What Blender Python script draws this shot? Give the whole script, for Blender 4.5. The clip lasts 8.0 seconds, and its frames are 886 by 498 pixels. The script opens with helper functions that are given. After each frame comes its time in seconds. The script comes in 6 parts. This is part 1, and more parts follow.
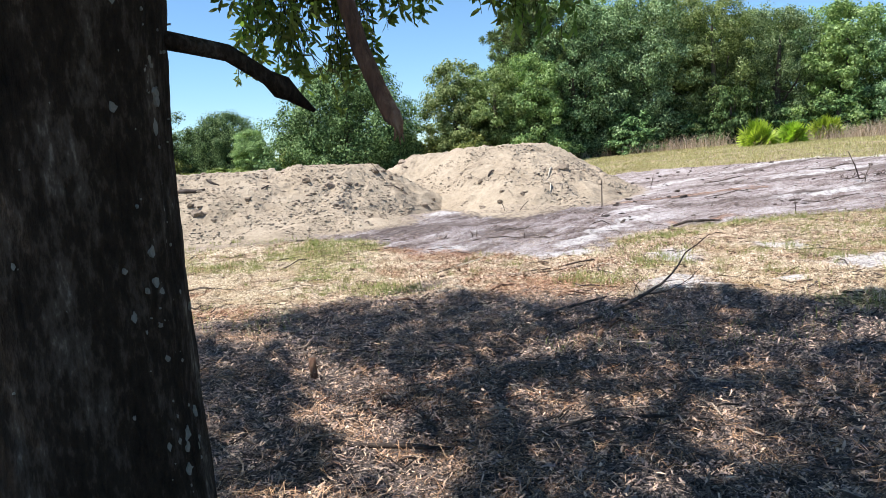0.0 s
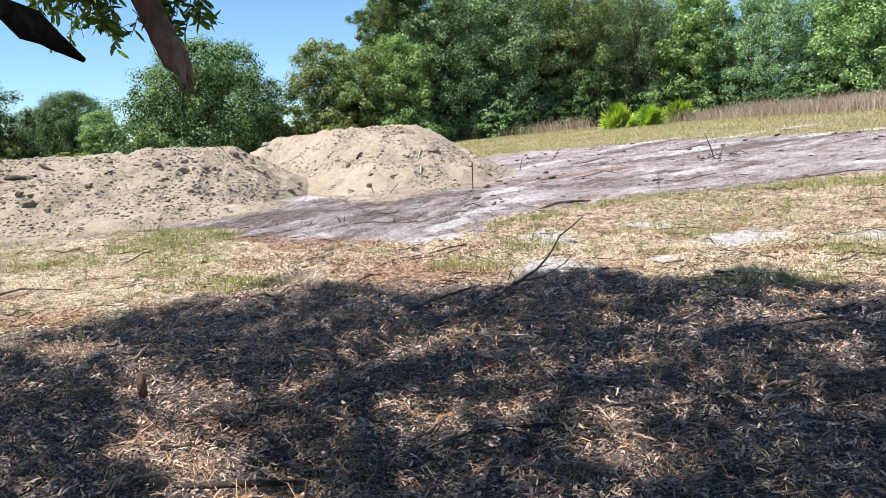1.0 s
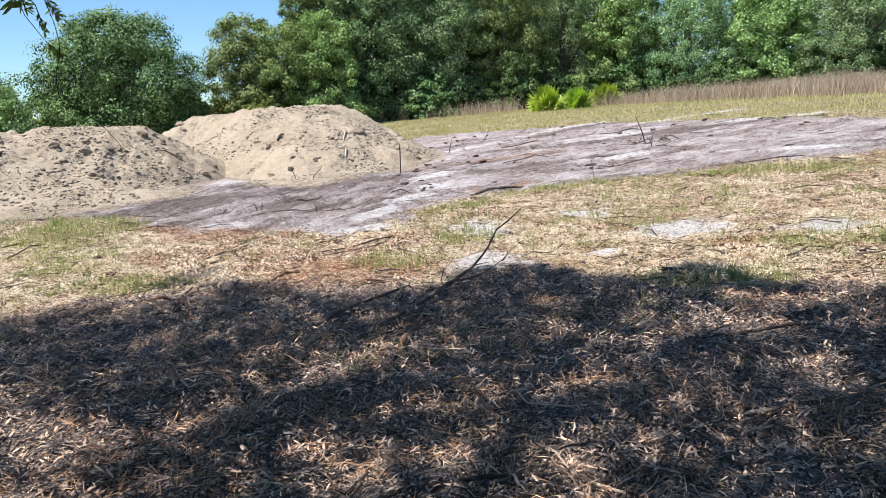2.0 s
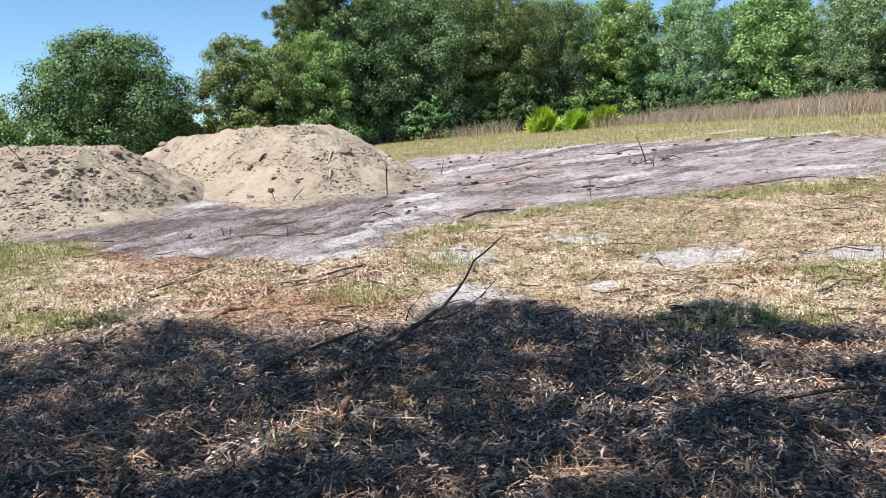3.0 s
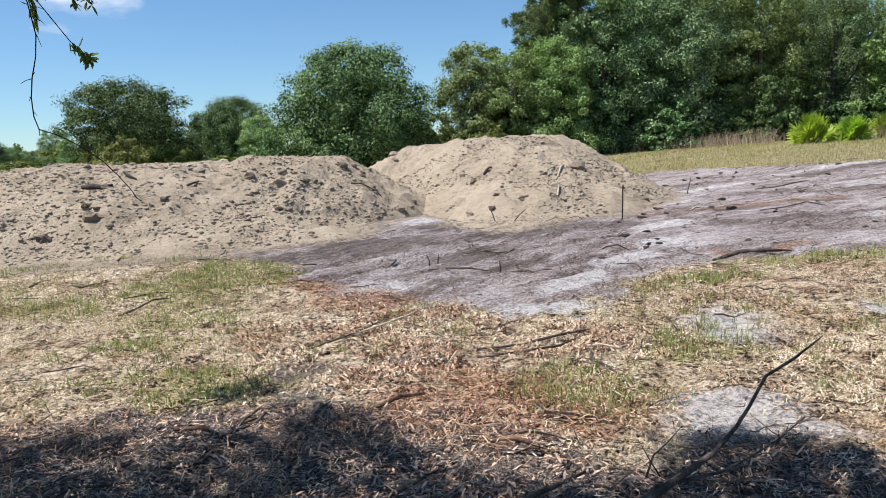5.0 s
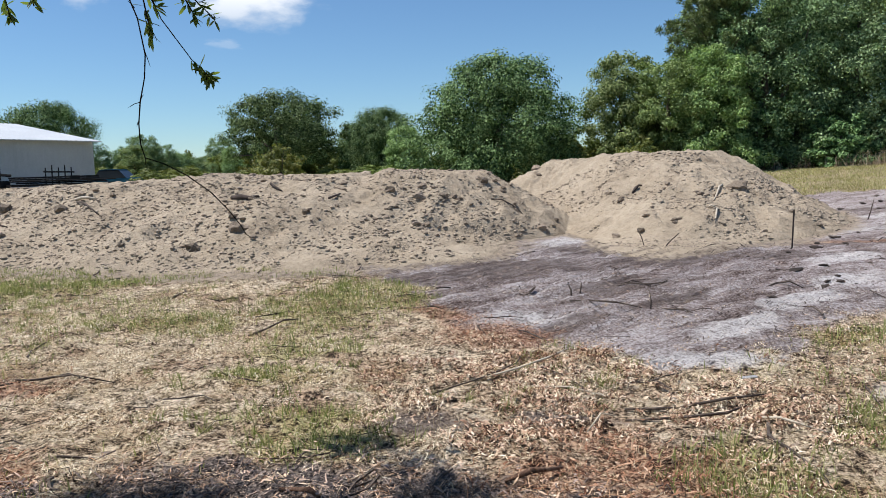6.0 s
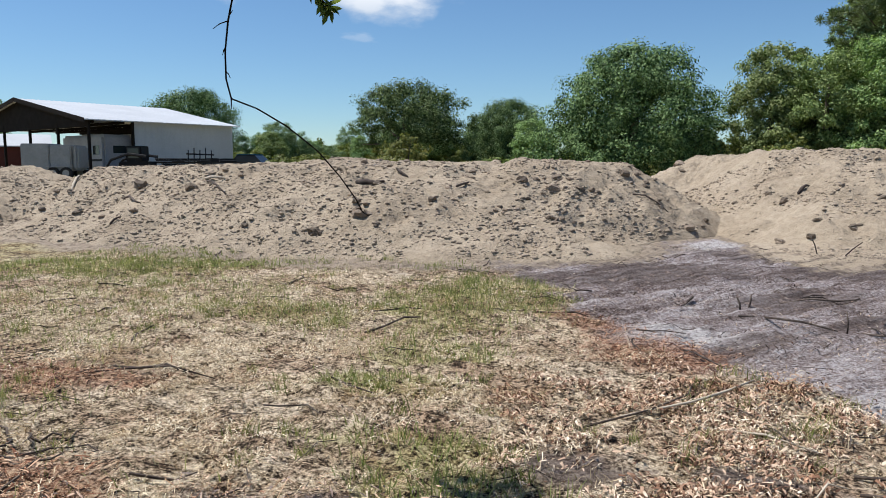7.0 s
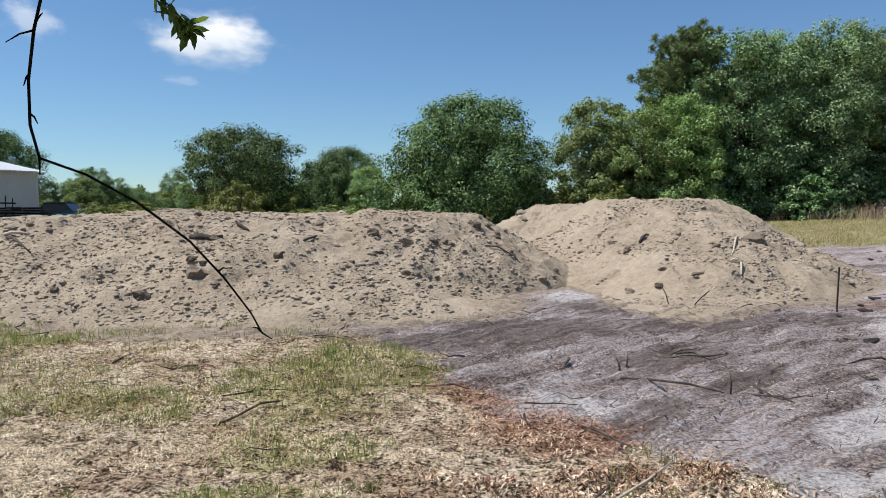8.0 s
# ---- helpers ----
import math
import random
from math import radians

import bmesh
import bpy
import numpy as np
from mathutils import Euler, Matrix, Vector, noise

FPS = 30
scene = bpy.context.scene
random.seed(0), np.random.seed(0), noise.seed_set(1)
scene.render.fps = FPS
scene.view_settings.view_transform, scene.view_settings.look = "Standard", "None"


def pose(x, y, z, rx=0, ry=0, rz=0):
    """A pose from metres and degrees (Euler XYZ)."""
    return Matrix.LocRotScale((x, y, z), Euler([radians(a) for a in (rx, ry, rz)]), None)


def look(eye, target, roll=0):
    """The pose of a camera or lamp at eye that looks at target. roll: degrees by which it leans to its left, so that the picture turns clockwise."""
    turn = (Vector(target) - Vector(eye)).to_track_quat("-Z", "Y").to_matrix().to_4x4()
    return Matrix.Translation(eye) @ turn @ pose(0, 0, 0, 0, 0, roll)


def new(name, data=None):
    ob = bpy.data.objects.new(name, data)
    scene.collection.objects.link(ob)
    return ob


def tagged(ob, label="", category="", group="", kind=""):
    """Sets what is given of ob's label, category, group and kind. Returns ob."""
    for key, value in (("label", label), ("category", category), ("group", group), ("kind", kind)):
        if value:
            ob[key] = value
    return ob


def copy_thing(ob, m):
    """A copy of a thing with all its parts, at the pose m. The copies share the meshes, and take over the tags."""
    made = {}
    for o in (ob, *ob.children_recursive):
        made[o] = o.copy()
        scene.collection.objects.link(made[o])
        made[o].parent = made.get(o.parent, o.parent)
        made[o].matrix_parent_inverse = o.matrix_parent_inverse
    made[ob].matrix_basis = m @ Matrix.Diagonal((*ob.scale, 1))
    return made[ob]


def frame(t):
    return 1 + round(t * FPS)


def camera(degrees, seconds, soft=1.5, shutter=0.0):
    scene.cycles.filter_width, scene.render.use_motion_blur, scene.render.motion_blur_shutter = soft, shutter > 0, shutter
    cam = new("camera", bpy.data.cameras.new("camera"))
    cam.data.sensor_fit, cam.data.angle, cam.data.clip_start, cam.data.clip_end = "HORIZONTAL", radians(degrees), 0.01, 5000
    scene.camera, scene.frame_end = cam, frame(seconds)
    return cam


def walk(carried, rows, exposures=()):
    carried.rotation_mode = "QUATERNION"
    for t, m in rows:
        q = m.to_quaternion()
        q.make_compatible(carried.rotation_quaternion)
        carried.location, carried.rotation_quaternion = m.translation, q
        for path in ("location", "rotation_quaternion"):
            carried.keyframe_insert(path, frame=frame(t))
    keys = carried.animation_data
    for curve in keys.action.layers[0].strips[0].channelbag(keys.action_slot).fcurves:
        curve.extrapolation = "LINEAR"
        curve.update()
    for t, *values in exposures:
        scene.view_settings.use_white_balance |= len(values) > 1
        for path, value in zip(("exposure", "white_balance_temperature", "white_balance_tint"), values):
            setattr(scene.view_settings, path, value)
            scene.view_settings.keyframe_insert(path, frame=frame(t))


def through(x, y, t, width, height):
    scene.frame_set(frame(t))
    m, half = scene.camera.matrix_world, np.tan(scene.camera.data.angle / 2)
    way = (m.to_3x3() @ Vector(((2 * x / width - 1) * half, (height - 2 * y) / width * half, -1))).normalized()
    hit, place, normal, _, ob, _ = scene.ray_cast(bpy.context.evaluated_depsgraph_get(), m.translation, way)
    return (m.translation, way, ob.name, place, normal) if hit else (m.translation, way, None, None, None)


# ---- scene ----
cam = camera(62.3, 8.0, soft=0.6)
PATH = [
    (0, (0.681, -0.655, 1.436), (0.569, 1.327, 1.196), -4.1),
    (0.5, (0.776, -0.332, 1.428), (0.889, 1.649, 1.175), -4.2),
    (1, (0.774, -0.055, 1.385), (1.0, 1.908, 1.077), -4.2),
    (1.5, (0.757, 0.375, 1.417), (1.077, 2.316, 1.053), -4.4),
    (1.7, (0.793, 0.482, 1.412), (1.163, 2.411, 1.036), -4.1),
    (2.8, (1.219, 1.234, 1.309), (1.662, 3.157, 0.985), -3.4),
    (3, (1.31, 1.489, 1.286), (1.729, 3.419, 0.976), -3.5),
    (3.5, (1.493, 1.927, 1.318), (1.81, 3.879, 1.018), -3.2),
    (4, (1.604, 2.408, 1.362), (1.759, 4.38, 1.066), -2.6),
    (4.3, (1.576, 2.633, 1.382), (1.631, 4.612, 1.097), -2.6),
    (4.5, (1.55, 2.869, 1.393), (1.526, 4.85, 1.116), -2.6),
    (4.7, (1.546, 3.029, 1.385), (1.453, 5.009, 1.118), -2.8),
    (5.8, (1.53, 3.723, 1.535), (1.036, 5.648, 1.306), -2.3),
    (6, (1.45, 3.832, 1.522), (0.883, 5.738, 1.307), -2.0),
    (6.5, (1.243, 4.213, 1.491), (0.515, 6.066, 1.295), -0.8),
    (7, (0.958, 4.681, 1.414), (0.088, 6.468, 1.19), -0.1),
    (7.5, (0.69, 4.998, 1.469), (-0.072, 6.839, 1.301), 0.0),
    (8, (0.424, 5.274, 1.513), (-0.026, 7.22, 1.412), -0.4),
]
EXPOSURES = [(0, 1.12), (1.5, 1.05), (3.5, 0.92), (4.5, 0.80), (6, 0.53), (8, 0.46)]
walk(cam, [(t, look(eye, target, roll)) for t, eye, target, roll in PATH], EXPOSURES)

# ---- world, sun, exposure ----
SUN_DIR = Vector((0.42, 0.06, -0.9)).normalized()      # the way the light travels
sun = new("sun", bpy.data.lights.new("sun", "SUN"))
sun.data.energy, sun.data.angle, sun.data.color = 4.2, radians(0.55), (1.0, 0.965, 0.915)
sun.matrix_world = Matrix.Translation((-20, 5, 40)) @ SUN_DIR.to_track_quat("-Z", "Y").to_matrix().to_4x4()


def node(tree, kind, x=None, **sets):
    n = tree.nodes.new(kind)
    for key, value in sets.items():
        if key in n.inputs.keys():
            n.inputs[key].default_value = value
    return n


def build_world():
    w = bpy.data.worlds.new("world")
    scene.world = w
    w.use_nodes = True
    t = w.node_tree
    t.nodes.clear()
    out, bg = t.nodes.new("ShaderNodeOutputWorld"), t.nodes.new("ShaderNodeBackground")
    sky = t.nodes.new("ShaderNodeTexSky")
    sky.sky_type, sky.sun_disc = "NISHITA", False
    sky.sun_elevation = math.asin(-SUN_DIR.z)
    sky.sun_rotation = math.atan2(-SUN_DIR.x, -SUN_DIR.y)
    sky.altitude, sky.air_density, sky.dust_density, sky.ozone_density = 0, 1.0, 0.0, 4.0
    coord = t.nodes.new("ShaderNodeTexCoord")
    total = lit = None
    # small fair-weather clouds, each a lumpy patch of noise round one direction
    for az, el, wide, high, seed, thick in ((-30.2, 12.7, 0.062, 0.030, 3.0, 1.0), (-41.9, 12.9, 0.024, 0.018, 9.0, 0.55), (-32.2, 9.6, 0.020, 0.006, 5.0, 0.25),
                                            (140.0, 25.0, 0.2, 0.08, 11.0, 1.0), (-110.0, 22.0, 0.25, 0.09, 13.0, 1.0)):
        a, e = radians(az), radians(el)
        d = Vector((math.sin(a) * math.cos(e), math.cos(a) * math.cos(e), math.sin(e)))
        side = Vector((math.cos(a), -math.sin(a), 0))
        up = side.cross(d)
        dots = []
        for axis, size in ((side, wide), (up, high), (d, 1.0)):
            v = node(t, "ShaderNodeVectorMath")
            v.operation = "DOT_PRODUCT"
            t.links.new(coord.outputs["Generated"], v.inputs[0])
            v.inputs[1].default_value = axis / size
            dots.append(v.outputs["Value"])
        comb = t.nodes.new("ShaderNodeCombineXYZ")
        t.links.new(dots[0], comb.inputs[0]), t.links.new(dots[1], comb.inputs[1])
        length = node(t, "ShaderNodeVectorMath")
        length.operation = "LENGTH"
        t.links.new(comb.outputs[0], length.inputs[0])
        shift = node(t, "ShaderNodeVectorMath")
        shift.operation = "ADD"
        t.links.new(comb.outputs[0], shift.inputs[0])
        shift.inputs[1].default_value = (seed, seed * 0.7, 0)
        n = node(t, "ShaderNodeTexNoise", Scale=0.9, Detail=7.0, Roughness=0.52)
        t.links.new(shift.outputs[0], n.inputs["Vector"])
        m1 = node(t, "ShaderNodeMath")
        m1.operation = "MULTIPLY_ADD"
        t.links.new(n.outputs["Fac"], m1.inputs[0])
        m1.inputs[1].default_value, m1.inputs[2].default_value = 2.4, 0.15
        m2 = node(t, "ShaderNodeMath")
        m2.operation = "SUBTRACT"
        t.links.new(m1.outputs[0], m2.inputs[0]), t.links.new(length.outputs["Value"], m2.inputs[1])
        ramp = node(t, "ShaderNodeMapRange")
        ramp.interpolation_type = "SMOOTHSTEP"
        ramp.inputs["From Min"].default_value, ramp.inputs["From Max"].default_value, ramp.inputs["To Max"].default_value = -0.05, 1.0, thick
        t.links.new(m2.outputs[0], ramp.inputs["Value"])
        front = node(t, "ShaderNodeMath")
        front.operation = "GREATER_THAN"
        t.links.new(dots[2], front.inputs[0])
        front.inputs[1].default_value = 0.5
        m3 = node(t, "ShaderNodeMath")
        m3.operation = "MULTIPLY"
        t.links.new(ramp.outputs[0], m3.inputs[0]), t.links.new(front.outputs[0], m3.inputs[1])
        if total is None:
            total = m3.outputs[0]
        else:
            m4 = node(t, "ShaderNodeMath")
            m4.operation = "MAXIMUM"
            t.links.new(total, m4.inputs[0]), t.links.new(m3.outputs[0], m4.inputs[1])
            total = m4.outputs[0]
        # the base of each cloud is greyer than its top
        high_up = node(t, "ShaderNodeMapRange")
        high_up.inputs["From Min"].default_value, high_up.inputs["From Max"].default_value = -0.9, 0.5
        t.links.new(dots[1], high_up.inputs["Value"])
        m6 = node(t, "ShaderNodeMath")
        m6.operation = "MULTIPLY"
        t.links.new(high_up.outputs[0], m6.inputs[0]), t.links.new(m3.outputs[0], m6.inputs[1])
        if lit is None:
            lit = m6.outputs[0]
        else:
            m7 = node(t, "ShaderNodeMath")
            m7.operation = "MAXIMUM"
            t.links.new(lit, m7.inputs[0]), t.links.new(m6.outputs[0], m7.inputs[1])
            lit = m7.outputs[0]
    mix = t.nodes.new("ShaderNodeMix")
    mix.data_type = "RGBA"
    t.links.new(total, mix.inputs["Factor"])
    tint = t.nodes.new("ShaderNodeMix")
    tint.data_type, tint.blend_type = "RGBA", "MULTIPLY"
    tint.inputs["Factor"].default_value, tint.inputs["B"].default_value = 1.0, (0.75, 0.915, 1.03, 1)
    t.links.new(sky.outputs[0], tint.inputs["A"])
    t.links.new(tint.outputs["Result"], mix.inputs["A"])
    shade = t.nodes.new("ShaderNodeMix")
    shade.data_type = "RGBA"
    shade.inputs["A"].default_value, shade.inputs["B"].default_value = (5.8, 6.7, 8.0, 1), (10.0, 10.2, 10.6, 1)
    t.links.new(lit, shade.inputs["Factor"])
    t.links.new(shade.outputs["Result"], mix.inputs["B"])
    t.links.new(mix.outputs["Result"], bg.inputs["Color"])
    bg.inputs["Strength"].default_value = 0.078
    t.links.new(bg.outputs[0], out.inputs[0])


build_world()


# ---- plan ----
def smooth(a, b, v):
    t = np.clip((np.asarray(v, float) - a) / (b - a), 0, 1)
    return t * t * (3 - 2 * t)


def lattice(ix, iy, seed):
    n = (ix.astype(np.int64) * 374761393 + iy.astype(np.int64) * 668265263 + seed * 1274126177) & 0xFFFFFFFF
    n = ((n ^ (n >> 13)) * 1103515245) & 0xFFFFFFFF
    n = ((n ^ (n >> 16)) * 2246822519) & 0xFFFFFFFF
    return ((n ^ (n >> 15)) & 0xFFFF) / 65535.0


def value_noise(x, y, seed=0):
    x, y = np.asarray(x, float), np.asarray(y, float)
    ix, iy = np.floor(x), np.floor(y)
    fx, fy = x - ix, y - iy
    fx, fy = fx * fx * (3 - 2 * fx), fy * fy * (3 - 2 * fy)
    a, b = lattice(ix, iy, seed), lattice(ix + 1, iy, seed)
    c, d = lattice(ix, iy + 1, seed), lattice(ix + 1, iy + 1, seed)
    return (a * (1 - fx) + b * fx) * (1 - fy) + (c * (1 - fx) + d * fx) * fy


def fbm(x, y, seed=0, octaves=4):
    total, gain, weight = 0.0, 1.0, 0.0
    for k in range(octaves):
        total = total + gain * (value_noise(x * 2**k + 17.3 * k, y * 2**k - 9.1 * k, seed + k) - 0.5)
        weight += gain
        gain *= 0.5
    return total / weight * 2


def broad(x, y):
    """The lie of the land, without small bumps."""
    x, y = np.asarray(x, float), np.asarray(y, float)
    rise = 0.3 * (1 - np.exp(-np.maximum(0, y - 9) / 12)) + 0.5 * smooth(22, 45, np.hypot(x, y))
    return rise + 0.75 * smooth(3, 16, x) * smooth(5, 16, y) * (1 - 0.6 * smooth(20, 40, y))


def inside(x, y, corners):
    """Signed distance to a closed outline: positive inside."""
    x, y = np.asarray(x, float), np.asarray(y, float)
    near, odd = np.full(x.shape, 1e9), np.zeros(x.shape, bool)
    for (ax, ay), (bx, by) in zip(corners, corners[1:] + corners[:1]):
        ex, ey = bx - ax, by - ay
        t = np.clip(((x - ax) * ex + (y - ay) * ey) / (ex * ex + ey * ey), 0, 1)
        near = np.minimum(near, np.hypot(x - ax - t * ex, y - ay - t * ey))
        if ay != by:
            odd ^= ((ay > y) != (by > y)) & (x < (bx - ax) * (y - ay) / (by - ay) + ax)
    return np.where(odd, near, -near)


def spot(x, y, cx, cy, rx, ry, turn=0.0):
    c, s = math.cos(radians(turn)), math.sin(radians(turn))
    u, v = (x - cx) * c + (y - cy) * s, -(x - cx) * s + (y - cy) * c
    return 1 - np.hypot(u / rx, v / ry)


BARE = [(-4.2, 14.2), (-2.4, 13.3), (-1.5, 12.5), (-0.8, 11.4), (-0.1, 10.5), (0.6, 9.8), (1.4, 9.55), (2.3, 9.8), (2.8, 10.7), (3.6, 11.6), (4.6, 11.85), (6.1, 11.7), (7.5, 11.5), (9.0, 11.15), (10.3, 10.9), (13, 10.2), (18, 8.6),
        (20, 10.4), (15.5, 12.4), (13.2, 13.7), (12.4, 15.5), (11.9, 18), (10.9, 21.5), (9.4, 24.6), (8, 27), (6.5, 28.5), (3, 26), (-6, 24), (-20, 22), (-20, 14.5), (-9, 14.3)]
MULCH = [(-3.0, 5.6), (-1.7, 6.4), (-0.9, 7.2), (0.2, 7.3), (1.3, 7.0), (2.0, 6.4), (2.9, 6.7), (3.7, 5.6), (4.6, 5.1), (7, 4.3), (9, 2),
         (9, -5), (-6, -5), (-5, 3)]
PALE_NEAR = ((0.0, 10.85, 0.62, 0.5, 35), (1.85, 9.6, 0.6, 0.28, 12), (2.15, 10.7, 0.85, 0.34, 60), (2.85, 11.9, 0.9, 0.4, 60), (3.5, 13.2, 0.9, 0.4, 55), (3.2, 8.9, 0.5, 0.75, 0), (2.65, 7.0, 0.55, 0.45, 10), (3.0, 6.75, 0.4, 0.2, -20),
             (4.6, 9.15, 0.55, 0.4, 0), (5.0, 7.7, 0.7, 0.5, 0), (3.75, 6.9, 0.25, 0.16, 0), (6.3, 6.9, 0.6, 0.45, 0), (10.2, 11.8, 1.2, 0.3, -20))
PALE = PALE_NEAR + ((-0.3, 17.2, 0.6, 1.1, -15), (3.9, 15.0, 0.8, 0.35, 40), (4.8, 18.6, 1.0, 0.45, 10), (10.1, 22.3, 2.6, 0.5, 0), (12.6, 20.0, 2.6, 0.5, -10), (8.9, 17.7, 1.2, 0.4, -10), (12.5, 16.3, 2.0, 0.5, -20), (7.5, 14.2, 1.4, 0.35, -10),
                    (6.0, 21.0, 1.6, 0.35, 0), (8.8, 18.6, 2.0, 0.35, -5))
GREEN = ((-0.75, 7.85, 0.7, 0.3, 15), (-1.35, 8.7, 0.7, 0.3, 10), (1.95, 7.4, 0.5, 0.6, 20), (-0.55, 7.6, 0.8, 0.28, 5), (4.1, 5.5, 0.85, 0.4, -10), (3.3, 10.6, 0.9, 0.35, 20), (5.2, 11.6, 1.6, 0.35, 5),
         (8.2, 10.6, 1.6, 0.4, -25), (-7.4, 11.8, 2.4, 0.8, 25), (-1.9, 11.4, 0.9, 1.6, -15), (2.9, 8.4, 0.35, 0.6, 0), (-0.5, 7.4, 0.6, 0.3, 0),
         (-1.5, 9.4, 0.7, 0.4, 0), (2.6, 8.1, 0.4, 0.4, 0), (6.0, 6.2, 1.2, 0.4, -15), (-3.4, 10.2, 0.9, 0.5, 0))
RED = ((1.75, 7.0, 0.7, 0.4, 10), (5.6, 16.7, 2.4, 0.35, -8), (4.6, 12.3, 0.9, 0.22, 10), (0.95, 7.4, 0.4, 0.3, 0), (1.2, 7.75, 0.4, 0.25, 0), (-1.0, 11.1, 0.4, 0.15, 20), (1.3, 7.2, 0.75, 0.5, 35), (0.0, 10.2, 0.75, 0.5, -35), (-0.6, 10.9, 0.45, 0.25, -20), (5.05, 6.65, 0.4, 0.2, 0), (1.05, 7.9, 0.45, 0.25, 0),
       (-3.5, 7.9, 1.1, 0.35, 10), (-2.2, 6.6, 0.8, 0.3, 0), (0.4, 3.8, 0.8, 0.5, 0))
DARK = ((-6.0, 13.3, 1.6, 0.3, 8), (-3.4, 13.3, 1.6, 0.35, 0), (-9.0, 13.2, 1.5, 0.25, 0), (-1.5, 13.1, 1.0, 0.7, 20), (-0.6, 13.9, 1.7, 1.1, 25), (0.9, 12.7, 1.2, 0.6, 57), (0.65, 10.6, 0.75, 0.24, 60), (1.5, 14.9, 1.4, 0.8, 40), (0.5, 15.9, 1.2, 0.9, 0),
        (1.6, 12.0, 0.9, 0.25, 58), (0.1, 7.95, 0.45, 0.25, 0), (0.88, 8.15, 0.42, 0.22, 10), (5.3, 16.6, 2.6, 0.6, -8), (3.2, 15.4, 0.9, 0.4, 20), (6.5, 14.6, 2.5, 0.4, -8), (7.0, 18.6, 3.2, 0.5, 0), (11.0, 16.3, 3.0, 0.5, -20), (9.5, 21.5, 3.0, 0.6, -10),
        (9.0, 17.2, 3.0, 0.4, -10), (-4.6, 13.7, 1.4, 0.3, 0), (5.5, 22.5, 2.0, 0.5, 0))


def cover(x, y):
    """How much of each kind of ground lies at a place: bare grey sand, pale sand, mulch, green, red bark, dark soil."""
    x, y = np.asarray(x, float), np.asarray(y, float)
    wob = 0.35 * fbm(x * 1.3, y * 1.3, 5) + 0.25 * fbm(x * 5, y * 5, 8)
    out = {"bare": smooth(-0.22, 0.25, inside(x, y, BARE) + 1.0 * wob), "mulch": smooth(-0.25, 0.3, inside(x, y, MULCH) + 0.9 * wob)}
    for key, spots, w in (("pale", PALE, 1.1), ("green", GREEN, 1.2), ("red", RED, 1.2), ("dark", DARK, 1.2)):
        best = np.full(x.shape, -9.0)
        for s in spots:
            best = np.maximum(best, spot(x, y, *s))
        out[key] = smooth(-0.15, 0.75, best + w * wob)
    far = smooth(-0.3, 0.6, fbm(x * 0.5 + 3, y * 0.5, 21) + 0.25) * (1 - out["bare"])
    out["green"] = np.clip(out["green"] + 0.55 * far * smooth(9, 22, np.hypot(x, y)) + 0.3 * far, 0, 1)
    return out


def track(x, y):
    """Across the wheel tracks: they sweep up beside the piles and bend away over the open sand."""
    return y - 0.15 * x + 1.35 * np.logaddexp(0, -(np.asarray(x, float) - 3.0)) + 0.35 * fbm(np.asarray(x) * 0.35, np.asarray(y) * 0.35, 41)


def ground_z(x, y):
    """Height of the ground, with its bumps, ruts and litter."""
    x, y = np.asarray(x, float), np.asarray(y, float)
    c = cover(x, y)
    near = 1 - smooth(20, 45, np.hypot(x, y - 5))
    z = broad(x, y) + near * (0.05 * fbm(x * 0.5, y * 0.5, 31) + 0.035 * fbm(x * 2.4, y * 2.4, 33))
    z = z + near * c["mulch"] * 0.05 * fbm(x * 3.5, y * 3.5, 35) + near * (1 - c["bare"]) * 0.034 * fbm(x * 8, y * 8, 37, 2)
    # wheel and blade tracks that sweep over the bare sand
    ruts = np.abs((track(x, y) * 1.7) % 1.0 - 0.5) * 2
    z = z + near * c["bare"] * (0.065 * (ruts - 0.5) * smooth(0.1, 0.6, value_noise(x * 0.5, y * 0.5, 43)) + 0.03 * fbm(x * 6, y * 6, 45, 3) + 0.014 * fbm(x * 18, y * 18, 46, 2))
    return z


